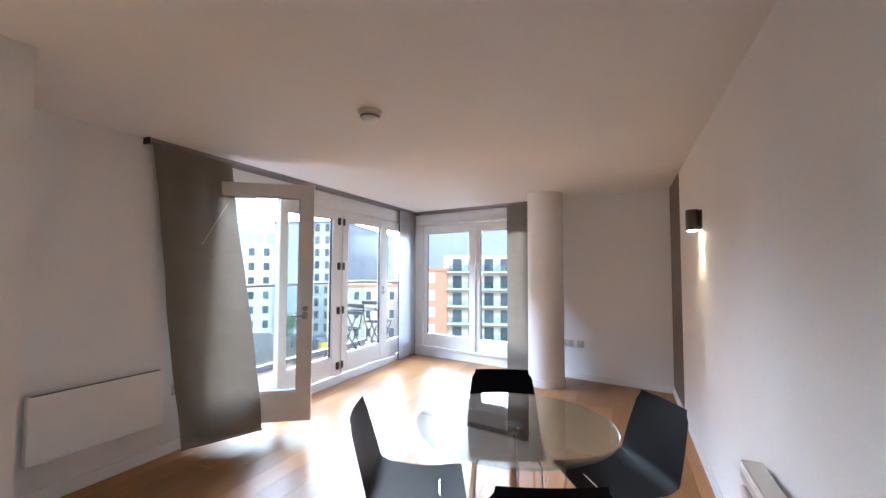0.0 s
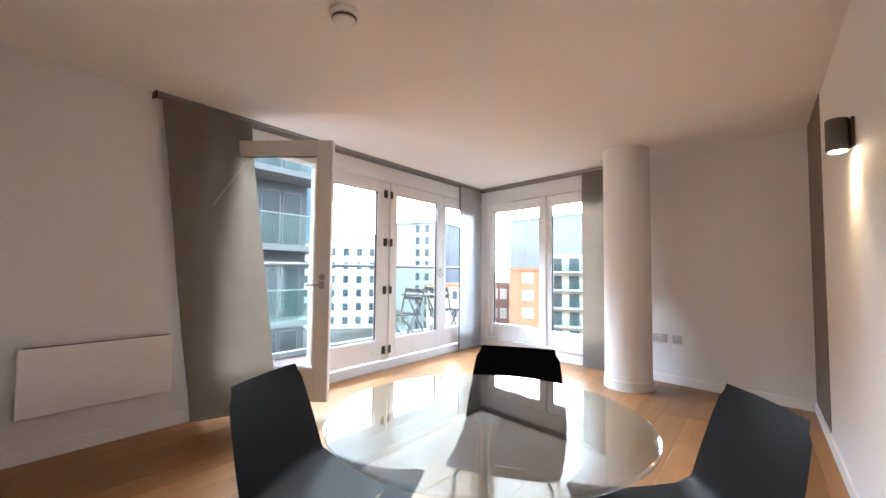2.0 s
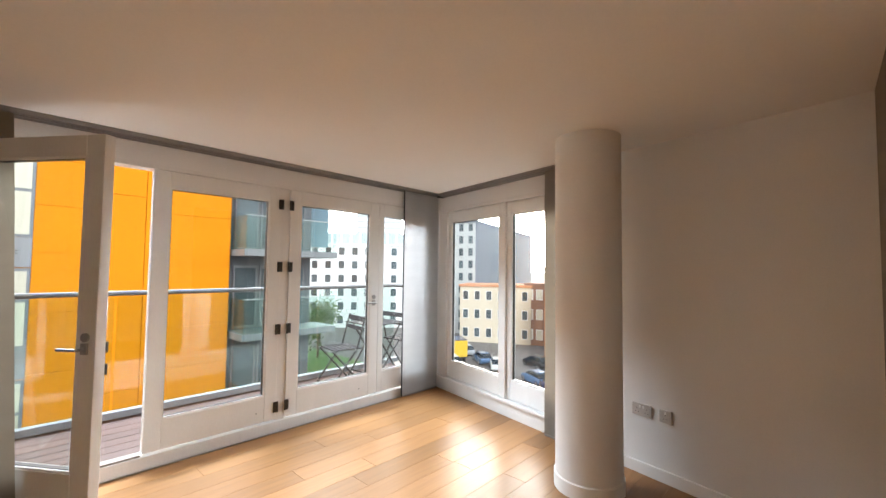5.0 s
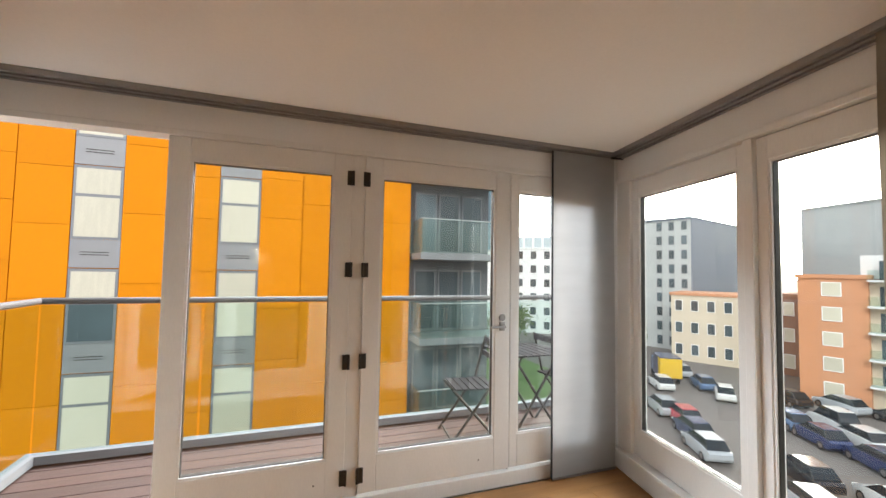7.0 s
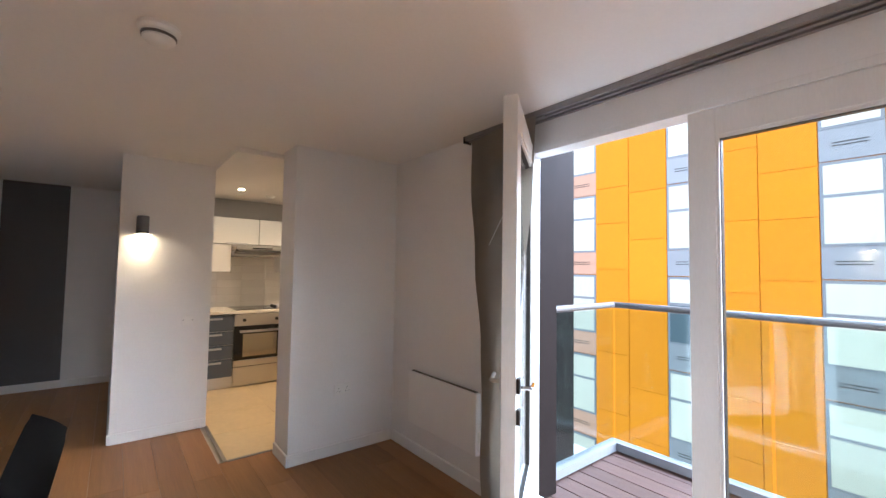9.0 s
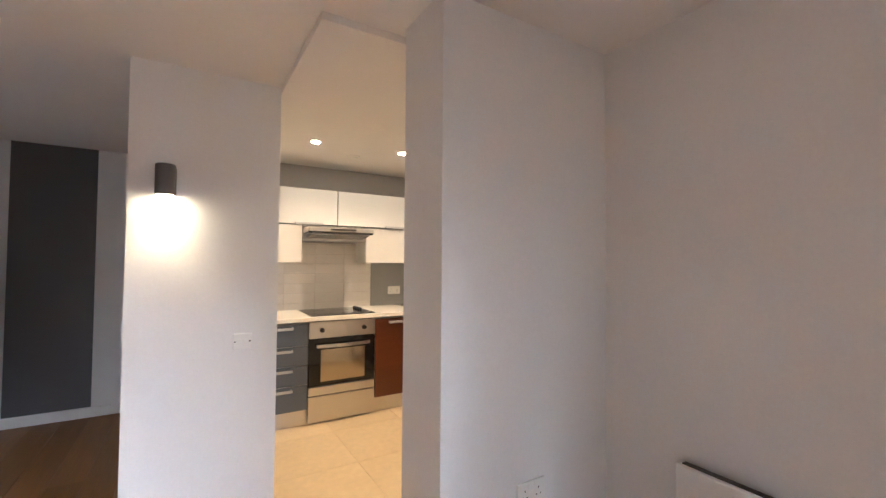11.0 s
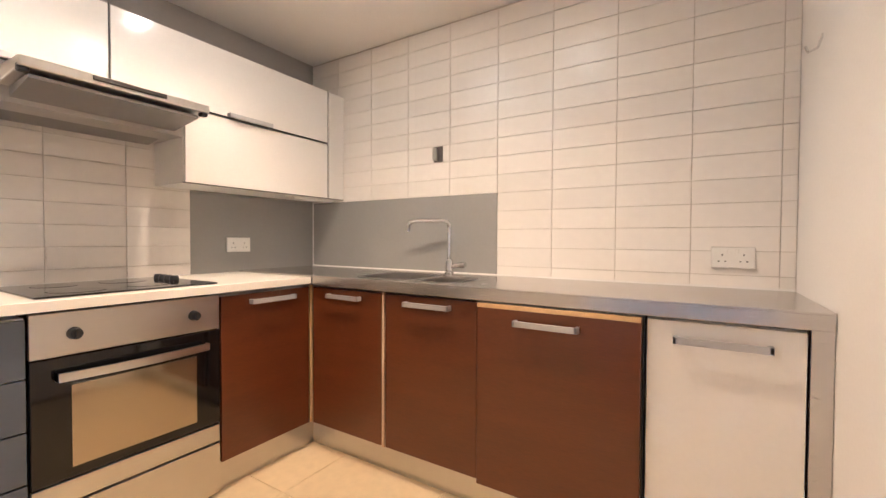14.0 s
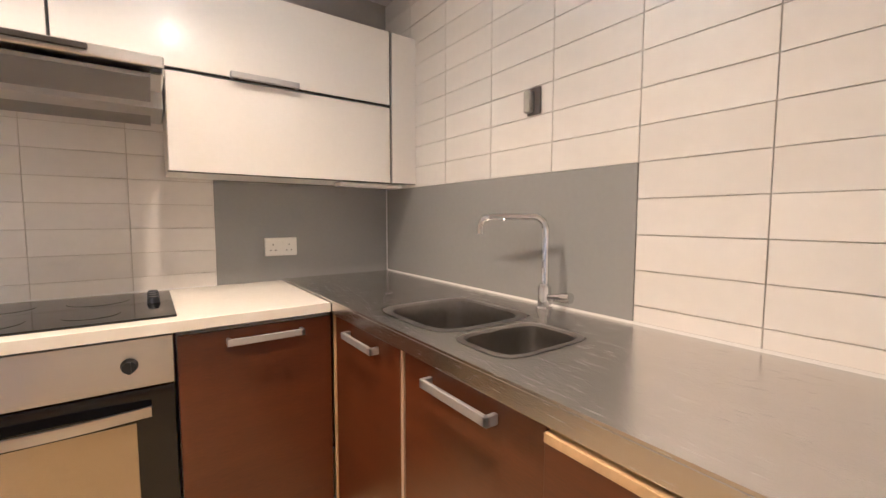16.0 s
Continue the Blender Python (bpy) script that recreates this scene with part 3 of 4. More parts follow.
# ---- hall ----
hall_door = thing("hall_door", "white flush door standing open against the hall wall", "door", pose(0.655, -1.82, 0, 0, 0, -3))
part("leaf", box(0, -0.04, 0.008, 0.726, 0, 1.99, 0.003), TRIM, hall_door)
part("handle", tube([(0.06, 0, 0.955), (0.06, 0.045, 0.955), (0.18, 0.05, 0.955)], 0.009, "h"), CHROME, hall_door, "satin lever handle", True)
part("latch", box(-0.002, -0.03, 0.91, 0.0, -0.012, 1.0), ALU, hall_door)
bag = thing("black_bag", "black leather document bag slumped on the floor", "bag", pose(0.93, -1.70, 0, 0, 0, 4))
bm = box(-0.22, -0.06, 0, 0.22, 0.06, 0.25, 0.03)
for v in bm.verts:
    v.co.y *= 1.0 - 0.5 * v.co.z / 0.25
    v.co.z += 0.012 * noise.noise(v.co * 9)
    v.co.x += 0.02 * noise.noise(v.co * 7)
part("pouch", bm, LEATHER, bag, "", True)
bm = box(-0.225, 0.03, 0.10, 0.225, 0.07, 0.262, 0.015)
for v in bm.verts:
    v.co.y -= 0.12 * (v.co.z - 0.10)
part("flap", bm, LEATHER, bag, "", True)
part("buckle", box(-0.02, 0.064, 0.115, 0.02, 0.074, 0.145, 0.003), CHROME, bag, "bright metal buckle")

# ---- kitchen ----
FY, FX = -1.115, -2.675               # door faces of the hob run and the sink run


def bar_handle(parent, m, length=0.24, material=ALU):
    bm = box(-length / 2, -0.032, -0.011, length / 2, -0.022, 0.011, 0.002)
    box(-length / 2, -0.032, -0.011, -length / 2 + 0.012, 0, 0.011, 0.002, bm)
    box(length / 2 - 0.012, -0.032, -0.011, length / 2, 0, 0.011, 0.002, bm)
    ob = part("handle", bm, material, parent, "satin metal bar handle")
    ob.matrix_local = m
    return ob


HANDLE = surface("satin_handle", (0.50, 0.50, 0.51), 0.45, 0.6, vary=0.05)


def base_unit(m, width, material, label, depth=0.55, drawers=0, handle_at=0.5, handle_len=0.24, handle_z=0.832, body_top=0.87):
    """A base unit from its left front corner along +x, its front on y = 0 facing -y."""
    ob = thing("base_cabinet", label, "cabinet", m, "base cabinets")
    part("body", box(0.002, 0.019, 0.14, width - 0.002, depth, body_top), PLASTIC, ob)
    if drawers:
        zs = (0.143, 0.355, 0.52, 0.685, 0.872)
        for a, b in zip(zs, zs[1:]):
            d = part("drawer_front", box(0.003, 0, a, width - 0.003, 0.018, b - 0.006, 0.002), material, ob)
            bar_handle(d, Matrix.Translation((width * handle_at, 0, b - 0.035)), handle_len, HANDLE)
    else:
        d = part("door", box(0.003, 0, 0.143, width - 0.003, 0.018, 0.868, 0.002), material, ob)
        bar_handle(d, Matrix.Translation((width * handle_at, 0, handle_z)), handle_len, HANDLE)
    return ob


HOB = lambda x: pose(x, FY, 0, 0, 0, 180)      # hob run: local x runs towards -X, face towards +Y
SINK = lambda y: pose(FX, y, 0, 0, 0, 90)      # sink run: local x runs towards +Y, face towards +X
base_unit(HOB(-1.02), 0.56, BLUEGREY, "blue-grey drawer unit with four drawers", drawers=1, handle_at=0.5, handle_len=0.30)
base_unit(HOB(-2.187), 0.478, MAHOGANY, "red-brown wood veneer base cabinet next to the oven", handle_at=0.53)
base_unit(SINK(-1.10), 0.475, MAHOGANY, "red-brown wood veneer corner base cabinet", handle_at=0.5, handle_len=0.22, body_top=0.72)
base_unit(SINK(-0.605), 0.485, MAHOGANY, "red-brown wood veneer base cabinet under the sink", handle_at=0.5, body_top=0.72)
dish = base_unit(SINK(-0.113), 0.602, MAHOGANY, "red-brown integrated appliance door with a loose raw top edge", handle_at=0.47, handle_z=0.812)
for c in dish.children:
    if c.name.startswith("door"):
        c.location = (0, -0.022, -0.004)
part("raw_edge", box(0.003, -0.0235, 0.854, 0.598, -0.003, 0.871, 0.001), RAWEDGE, dish, "raw chipboard top edge")
part("side_gap", box(0.600, -0.002, 0.14, 0.606, 0.02, 0.872), BLACK, dish)
base_unit(SINK(0.497), 0.405, WHITEGLOSS, "white glossy slim base cabinet door", handle_at=0.5, handle_len=0.25, handle_z=0.812)
end_panel = thing("end_panel", "brushed steel filler panel beside the base cabinets", "panel")
part("panel", box(FX - 0.01, 0.905, 0.0, FX + 0.008, SY0 - 0.002, 0.878), STEEL, end_panel)
for x0, y0, x1, y1 in ((-2.73, -1.175, -1.02, -1.16), (-2.745, -1.16, -2.73, 0.953)):
    pl = thing("plinth", "brushed steel cabinet plinth", "plinth", None, "plinths")
    part("board", box(x0, y0, 0.0, x1, y1, 0.138), STEEL_X, pl)
fil = thing("cabinet_corner_post", "pale corner post between the base cabinets", "panel")
part("post", box(FX - 0.012, FY - 0.012, 0.14, FX + 0.0, FY + 0.0, 0.878), RAWEDGE, fil)
part("strip", box(FX - 0.006, -0.622, 0.14, FX + 0.002, -0.608, 0.878), surface("pale_strip", (0.5, 0.36, 0.24), 0.5), fil)

wt = thing("white_worktop", "white laminate worktop with the hob", "worktop")
part("front_edge", box(FX + 0.022, FY + 0.0252, 0.889, -0.57, FY + 0.0275, 0.921), WORKTOP, wt)
part("wall_seal", box(-2.37, KY + 0.010, 0.922, -0.57, KY + 0.016, 0.927), TRIM, wt, "white sealant bead")
part("slab", box(FX + 0.022, KY + 0.002, 0.888, -0.57, FY + 0.025, 0.922, 0.003), WORKTOP, wt)
st = thing("steel_worktop", "brushed stainless steel worktop with two pressed bowls", "worktop")
bowls = ((-3.06, -2.735, -0.86, -0.515), (-3.00, -2.735, -0.465, -0.275))
xs = sorted({KX + 0.002, FX + 0.02, -3.06, -3.00, -2.735})
ys = sorted({KY + 0.002, SY0 - 0.002, -0.86, -0.515, -0.465, -0.275})
sheet = bmesh.new()
for xa, xb in zip(xs, xs[1:]):
    for ya, yb in zip(ys, ys[1:]):
        cx, cy = (xa + xb) / 2, (ya + yb) / 2
        if not any(a < cx < b and c < cy < d for a, b, c, d in bowls):
            box(xa, ya, 0.924, xb, yb, 0.930, bm=sheet)
bmesh.ops.remove_doubles(sheet, verts=sheet.verts, dist=0.0005)
part("sheet", sheet, STEEL, st)
part("front_edge", box(FX + 0.008, KY + 0.66, 0.880, FX + 0.0195, SY0 - 0.002, 0.9238, 0.002), STEEL, st)
part("core", box(KX + 0.002, KY + 0.002, 0.880, FX + 0.008, -0.90, 0.9238), STEEL, st)
part("core", box(KX + 0.002, -0.23, 0.880, FX + 0.008, SY0 - 0.002, 0.9238), STEEL, st)
part("upstand", box(KX, KY + 0.002, 0.930, KX + 0.010, SY0 - 0.002, 0.938), TRIM, st, "white sealant bead")


def bowl(x0, x1, y0, y1, depth):
    """A rounded open basin with a rolled rim."""
    bm, seg, rings = bmesh.new(), 48, []
    cx, cy, hx, hy = (x0 + x1) / 2, (y0 + y1) / 2, (x1 - x0) / 2, (y1 - y0) / 2
    for grow, z in ((1.12, 0.931), (1.0, 0.933), (0.95, 0.928), (0.92, 0.90), (0.90, 0.95 - depth), (0.80, 0.93 - depth), (0.12, 0.926 - depth)):
        ring = []
        for i in range(seg):
            a = 2 * math.pi * i / seg
            c, s = math.cos(a), math.sin(a)
            e = 2 / 4.5
            ring.append(bm.verts.new((cx + grow * hx * math.copysign(abs(c) ** e, c), cy + grow * hy * math.copysign(abs(s) ** e, s), z)))
        rings.append(ring)
    for lo, hi in zip(rings, rings[1:]):
        for i in range(seg):
            bm.faces.new((lo[i], lo[(i + 1) % seg], hi[(i + 1) % seg], hi[i]))
    bm.faces.new(rings[-1])
    return bm


BOWLSTEEL = surface("bowl_steel", (0.30, 0.285, 0.27), 0.33, 1.0, vary=0.08)
for n, (a, b, c, d) in enumerate(bowls):
    bo = part("bowl", bowl(a, b, c, d, 0.17 if n == 0 else 0.12), BOWLSTEEL, st, "pressed steel bowl", True)
    part("drain", turned([(0.035, 0.758 if n == 0 else 0.808), (0.03, 0.763 if n == 0 else 0.813)], 20, ((a + b) / 2, (c + d) / 2, 0)), BOWLSTEEL, bo)
tap = thing("kitchen_tap", "chrome swan-neck mixer tap behind the sink", "tap", pose(-3.15, -0.54, 0.930))
part("body", turned([(0.026, 0), (0.026, 0.01), (0.021, 0.015), (0.021, 0.075), (0.014, 0.085)], 24), CHROME, tap, "", True)
pts = [(0, 0, 0.08), (0, 0, 0.262)]
for k in range(1, 7):
    a = radians(15 * k)
    pts.append((0.012 * k / 6, -0.035 * (1 - math.cos(a)), 0.262 + 0.035 * math.sin(a)))
pts += [(0.05, -0.20, 0.297), (0.058, -0.225, 0.290), (0.062, -0.238, 0.268), (0.062, -0.238, 0.238)]
part("spout", tube(pts, 0.011, "spout"), CHROME, tap, "", True)
part("lever", tube([(0.0, 0.02, 0.045), (0.0, 0.075, 0.052)], 0.012, "lever"), CHROME, tap, "", True)
part("lever_knob", rod((0.0, 0.07, 0.052), (0.0, 0.10, 0.055), 0.016), CHROME, tap, "", True)

oven = thing("built_in_oven", "stainless steel built-in electric oven with black glass door", "oven", HOB(-1.585))
part("body", box(0.0, 0.02, 0.235, 0.597, 0.55, 0.87), BLACK, oven)
part("control_panel", box(0, 0, 0.735, 0.597, 0.022, 0.878, 0.003), STEEL_X, oven, "brushed steel control panel")
for x in (0.11, 0.49):
    k = rod((x, 0, 0.805), (x, -0.024, 0.805), 0.021, 0.017, seg=24)
    box(x - 0.004, -0.03, 0.788, x + 0.004, -0.02, 0.822, bm=k)
    part("knob", k, BLACK, oven, "black control knob", True)
dr = part("oven_door", box(0, 0, 0.325, 0.597, 0.02, 0.73, 0.003), BLACKGLASS, oven, "black glass oven door")
part("oven_window", box(0.10, -0.003, 0.36, 0.50, 0.0, 0.635, 0.001), OVENGLASS, dr, "oven window with the floor's cream reflection in its colour")
hp = [(0.06, 0, 0.672), (0.06, -0.03, 0.672)] + [(0.06 + 0.476 * k / 8, -0.03 - 0.018 * math.sin(math.pi * k / 8), 0.672) for k in range(9)] + [(0.536, 0, 0.672)]
hb, rings = bmesh.new(), []
for x, y, _ in hp:
    rings.append([hb.verts.new((x, y + dy, 0.672 + dz)) for dy, dz in ((-0.006, -0.014), (0.004, -0.014), (0.004, 0.014), (-0.006, 0.014))])
for lo, hi in zip(rings, rings[1:]):
    for i in range(4):
        hb.faces.new((lo[i], lo[(i + 1) % 4], hi[(i + 1) % 4], hi[i]))
hb.faces.new(rings[0][::-1]); hb.faces.new(rings[-1])
part("door_handle", hb, STEEL_X, dr, "flat curved steel handle")
part("lower_trim", box(0, 0, 0.245, 0.597, 0.02, 0.318, 0.003), STEEL_X, oven, "brushed steel lower strip")
part("lower_panel", box(0.0, 0.0, 0.02, 0.597, 0.016, 0.236, 0.002), STEEL_X, oven, "brushed steel panel below the oven")
hob = thing("ceramic_hob", "black glass ceramic hob with four side knobs", "hob", pose(-2.195, -1.66, 0.922))
part("glass", box(0, 0, 0, 0.59, 0.51, 0.007, 0.002), BLACKGLASS, hob)
for k in range(4):
    part("knob", turned([(0.019, 0.007), (0.019, 0.018), (0.014, 0.028)], 18, (0.055, 0.10 + 0.05 * k, 0)), BLACK, hob, "black hob knob", True)
for x, y, r in ((0.21, 0.13, 0.085), (0.44, 0.13, 0.07), (0.21, 0.37, 0.07), (0.44, 0.37, 0.085)):
    ring = bmesh.new()
    bmesh.ops.create_circle(ring, cap_ends=True, radius=r, segments=40, matrix=Matrix.Translation((x, y, 0.0078)))
    part("cooking_zone", ring, surface("zone_print", (0.02, 0.02, 0.021), 0.12, vary=0.05, bump=0), hob)


def wall_unit(x_hi, x_lo, z0, z1, label, handles=()):
    ob = thing("wall_cabinet", label, "cabinet", pose(x_hi, -1.43, 0, 0, 0, 180), "wall cabinets")
    w = x_hi - x_lo
    part("body", box(0.002, 0.02, z0 + 0.002, w - 0.002, 0.305, z1 - 0.002), PLASTIC, ob)
    d = part("door", box(0.004, 0, z0 + 0.004, w - 0.004, 0.018, z1 - 0.004, 0.0015), WHITEGLOSS, ob)
    part("edge_band", box(0.0, 0.003, z0 + 0.0005, w, 0.0175, z0 + 0.004), BLACKMETAL, ob)
    part("edge_band", box(w - 0.0035, 0.003, z0, w, 0.0175, z1), BLACKMETAL, ob)
    for hx in handles:
        bar_handle(d, Matrix.Translation((hx, 0, z0 + 0.008)), 0.25, HANDLE)
    return ob


wall_unit(-0.74, -1.912, 1.745, 2.085, "white glossy upper wall cabinet with lift-up door", (0.90,))
wall_unit(-1.912, -3.085, 1.745, 2.085, "white glossy upper wall cabinet with lift-up door", (0.62,))
wall_unit(-0.74, -1.585, 1.385, 1.74, "white glossy lower wall cabinet beside the cooker hood")
wall_unit(-2.20, -3.085, 1.385, 1.74, "white glossy lower wall cabinet over the grey splashback")
wall_unit(-3.09, -3.228, 1.385, 2.085, "white glossy narrow filler cabinet in the corner")
ul = thing("cabinet_light", "slim under-cabinet strip light, off", "light")
part("strip", box(-3.17, -1.55, 1.368, -2.85, -1.47, 1.385, 0.003), PLASTIC, ul)
hood = thing("cooker_hood", "stainless steel pull-out cooker hood", "cooker hood")
hm = box(-2.195, KY + 0.01, 1.60, -1.59, -1.44, 1.74)
part("body", hm, STEEL_X, hood)
vis = box(-2.195, -1.44, 1.655, -1.59, -1.20, 1.715, 0.006)
for v in vis.verts:
    if v.co.y > -1.3:
        v.co.z = 1.690 + (v.co.z - 1.690) * 0.6
part("visor", vis, STEEL_X, hood, "pull-out steel visor")
fil = box(-2.16, KY + 0.04, 1.585, -1.62, -1.23, 1.657)
for v in fil.verts:
    if v.co.y > -1.4 and v.co.z < 1.62:
        v.co.z = 1.645
part("grease_filter", fil, surface("filter_mesh", (0.32, 0.31, 0.30), 0.4, 0.9, vary=0.15, fine=300, bump=0.2), hood, "grey mesh grease filter")
part("front_grip", box(-2.02, -1.20, 1.683, -1.78, -1.192, 1.70, 0.003), BLACKMETAL, hood, "dark grip")
for x in (-2.19, -1.62):
    part("end_knob", box(x, -1.235, 1.655, x + 0.03, -1.205, 1.685, 0.006), BLACK, hood)

sp = thing("splashback", "grey glossy splashback panels in the kitchen corner", "splashback")
part("panel", box(KX + 0.006, KY + 0.001, 0.923, -2.375, KY + 0.009, 1.378), SPLASH, sp)
part("panel", box(KX + 0.001, KY + 0.010, 0.938, KX + 0.0095, -0.287, 1.374), SPLASH, sp)
part("corner_bead", box(KX + 0.009, KY + 0.009, 0.90, KX + 0.014, KY + 0.014, 1.378), TRIM, sp, "white corner bead")
socket(pose(-2.648, KY + 0.010, 1.085, 0, 0, 180))
socket(pose(KX + 0.009, 0.755, 1.055, 0, 0, 90))
cook = thing("cooker_switch", "white cooker switch with a red rocker", "switch", pose(-1.33, KY + 0.009, 1.08, 0, 0, 180))
part("plate", box(-0.045, -0.011, -0.06, 0.045, 0, 0.06, 0.004), PLASTIC, cook)
part("rocker", box(-0.012, -0.017, -0.005, 0.012, -0.0108, 0.030, 0.002), surface("red_plastic", (0.5, 0.03, 0.03), 0.35), cook, "red rocker")
kb = thing("wall_bracket", "small grey metal wall bracket on the tiles", "bracket", pose(KX + 0.009, -0.66, 1.617, 0, 0, 90))
part("plate", box(-0.03, -0.006, -0.045, 0.03, 0, 0.045, 0.004), LAMPGREY, kb)
part("clip", box(-0.026, -0.03, -0.038, 0.004, -0.006, 0.036, 0.006), surface("clip_metal", (0.4, 0.38, 0.35), 0.3, 0.8), kb)
hook = thing("coat_hook", "small metal hook on the white kitchen wall", "hook", pose(-2.90, SY0, 1.735))
part("hook", tube([(0, 0, 0.03), (0, -0.012, -0.01), (0.0, -0.035, -0.02), (0.0, -0.042, 0.0)], 0.004, "hook"), CHROME, hook, "", True)

for x, y in ((-1.54, -0.82), (-2.28, -0.77), (-2.30, -0.05)):
    s = thing("ceiling_spot", "round recessed ceiling spotlight, switched on", "spotlight", pose(x, y, KH), "kitchen spotlights")
    bm = turned([(0.043, -0.004), (0.040, -0.006), (0.032, -0.003), (0.032, 0.0)], 32)
    part("trim_ring", bm, CHROME, s, "", True)
    part("bulb", turned([(0.030, -0.0075), (0.030, -0.0065)], 24), SPOTGLOW, s, "glowing spot bulb")
    lamp("spot_light", "SPOT", 4.7, look((x, y, KH - 0.02), (x, y, 0)), (1.0, 0.62, 0.29), cone=radians(128), blend=0.9, radius=0.03)
vent = thing("ceiling_vent", "round white ceiling extract vent", "vent", pose(-1.945, -1.11, KH))
part("ring", turned([(0.058, -0.008), (0.066, 0.0)], 32), PLASTIC, vent, "", True)
part("cone", turned([(0.040, -0.022), (0.046, -0.014)], 32), PLASTIC, vent, "", True)

# ---- balcony ----
setting("balcony", box(-3.72, 2.45, -0.30, XW - 0.11, 7.12, 0.02), CLAD_DARK, "balcony slab under brown decking", "balcony")
setting("wall_balcony_end", box(-3.3, 1.27, -3, XW - 0.28, 2.44, 4), CLAD_DARK, "dark clad wall at the end of the balcony", "wall")
setting("wall_outside_below", box(XW - 0.11, 2.44, -11, XW + 0.2, 6.6, -0.31), CLAD_DARK, "dark clad outer wall below the flat", "wall")
reveal = box(XW - 0.30, 2.701, -0.30, XW - 0.105, 2.715, H)
box(XW - 0.30, 1.26, -0.30, XW - 0.281, 2.7005, H, bm=reveal)
setting("wall_reveal", reveal, CLAD_DARK, "dark cladding on the outer wall beside the balcony doors", "wall")
rl = thing("balustrade", "glass balcony balustrade with a dark metal handrail", "railing")
part("handrail", tube([(-2.62, 2.60, 1.20), (-3.62, 2.60, 1.20), (-3.62, 7.02, 1.20), (-2.60, 7.02, 1.20)], 0.024, "hr"), LAMPGREY, rl, "", True)
part("shoe", box(-3.66, 2.56, 0.06, -3.58, 7.05, 0.12), WINGREY, rl, "pale metal base channel")
part("shoe", box(-3.58, 2.56, 0.06, -2.62, 2.64, 0.12), WINGREY, rl)
for a, b in ((2.61, 3.62), (3.64, 4.66), (4.68, 5.70), (5.72, 7.00)):
    part("glass_panel", box(-3.626, a, 0.10, -3.614, b, 1.17), RAILGLASS, rl, "clear glass panel").visible_shadow = False
part("glass_panel", box(-3.60, 2.594, 0.10, -2.72, 2.606, 1.17), RAILGLASS, rl, "clear glass panel").visible_shadow = False
part("end_post", box(-2.70, 2.57, 0.06, -2.63, 2.63, 1.19, 0.004), CLAD_DARK, rl, "dark metal end post")


def slats(parent, n, x0, x1, y0, y1, z, t=0.014):
    w = (y1 - y0) / n
    for k in range(n):
        part("slat", box(x0, y0 + w * k + 0.006, z, x1, y0 + w * (k + 1) - 0.006, z + t, 0.002), FURN, parent)


FURN = surface("dark_stained_slats", (0.035, 0.030, 0.03), 0.85, vary=0.2, scale=6, fine=60, stretch=(1, 8, 1), spec=0.12)


def folding_chair(m):
    ob = thing("folding_chair", "dark slatted folding bistro chair on the balcony", "chair", m, "balcony chairs")
    slats(ob, 6, -0.19, 0.19, -0.20, 0.17, 0.44)
    for s in (-1, 1):
        part("leg", tube([(s * 0.205, 0.22, 0.0), (s * 0.205, -0.12, 0.45), (s * 0.205, -0.22, 0.83)], 0.011, "l"), BLACKMETAL, ob)
        part("leg", tube([(s * 0.18, -0.22, 0.0), (s * 0.18, 0.18, 0.44)], 0.011, "l"), BLACKMETAL, ob)
    part("back_slat", box(-0.205, -0.225, 0.76, 0.205, -0.205, 0.82, 0.004), FURN, ob)
    part("back_slat", box(-0.205, -0.205, 0.65, 0.205, -0.185, 0.70, 0.004), FURN, ob)
    part("stretcher", rod((-0.2, 0.19, 0.04), (0.2, 0.19, 0.04), 0.009, seg=10), BLACKMETAL, ob)
    return ob


fc = folding_chair(pose(-3.16, 5.76, 0.045, 0, 0, 172))
copy_thing(fc, pose(-3.2, 6.80, 0.045, 0, 0, 5))
bt = thing("bistro_table", "dark slatted folding bistro table on the balcony", "table", pose(-3.18, 6.31, 0.045))
slats(bt, 8, -0.29, 0.29, -0.29, 0.29, 0.70)
for s in (-1, 1):
    part("leg", tube([(s * 0.24, -0.25, 0.0), (s * 0.24, 0.22, 0.70)], 0.012, "l"), BLACKMETAL, bt)
    part("leg", tube([(s * 0.21, 0.25, 0.0), (s * 0.21, -0.22, 0.70)], 0.012, "l"), BLACKMETAL, bt)
part("stretcher", rod((-0.24, -0.2, 0.08), (0.24, -0.2, 0.08), 0.009, seg=10), BLACKMETAL, bt)

# ---- outside ----
GZ = -11.0
setting("ground", box(-1500, -1500, GZ - 1, 1500, 1500, GZ), TARMAC, "grey-brown tarmac car park and streets", "ground")
setting("ground_lawn", box(-62, 16, GZ, -30, 36, GZ + 0.08), GRASS, "green lawn between the buildings", "lawn")

ob_ = thing("orange_apartment_block", "bright orange rendered apartment block with grey window strips", "building")
OX, DY = -13.3, 0.28
part("wall", box(OX - 12, -28, GZ, OX - 0.03, 7.82 + DY, 13), ORANGE, ob_)
cols = [2.05 + DY + 3.42 * k for k in range(-7, 1)]
WIN_F = mesh_of("window", box(0, 0.0, 0, 0.06, 1.09, 1.96), WINGREY)
PANE_A = mesh_of("pane", box(0, 0, 0, 0.01, 0.96, 1.06), BLIND)
PANE_B = mesh_of("pane", box(0, 0, 0, 0.01, 0.96, 0.68), BLIND)
PANE_D = mesh_of("pane", box(0, 0, 0, 0.01, 0.96, 1.06), DARKWIN)
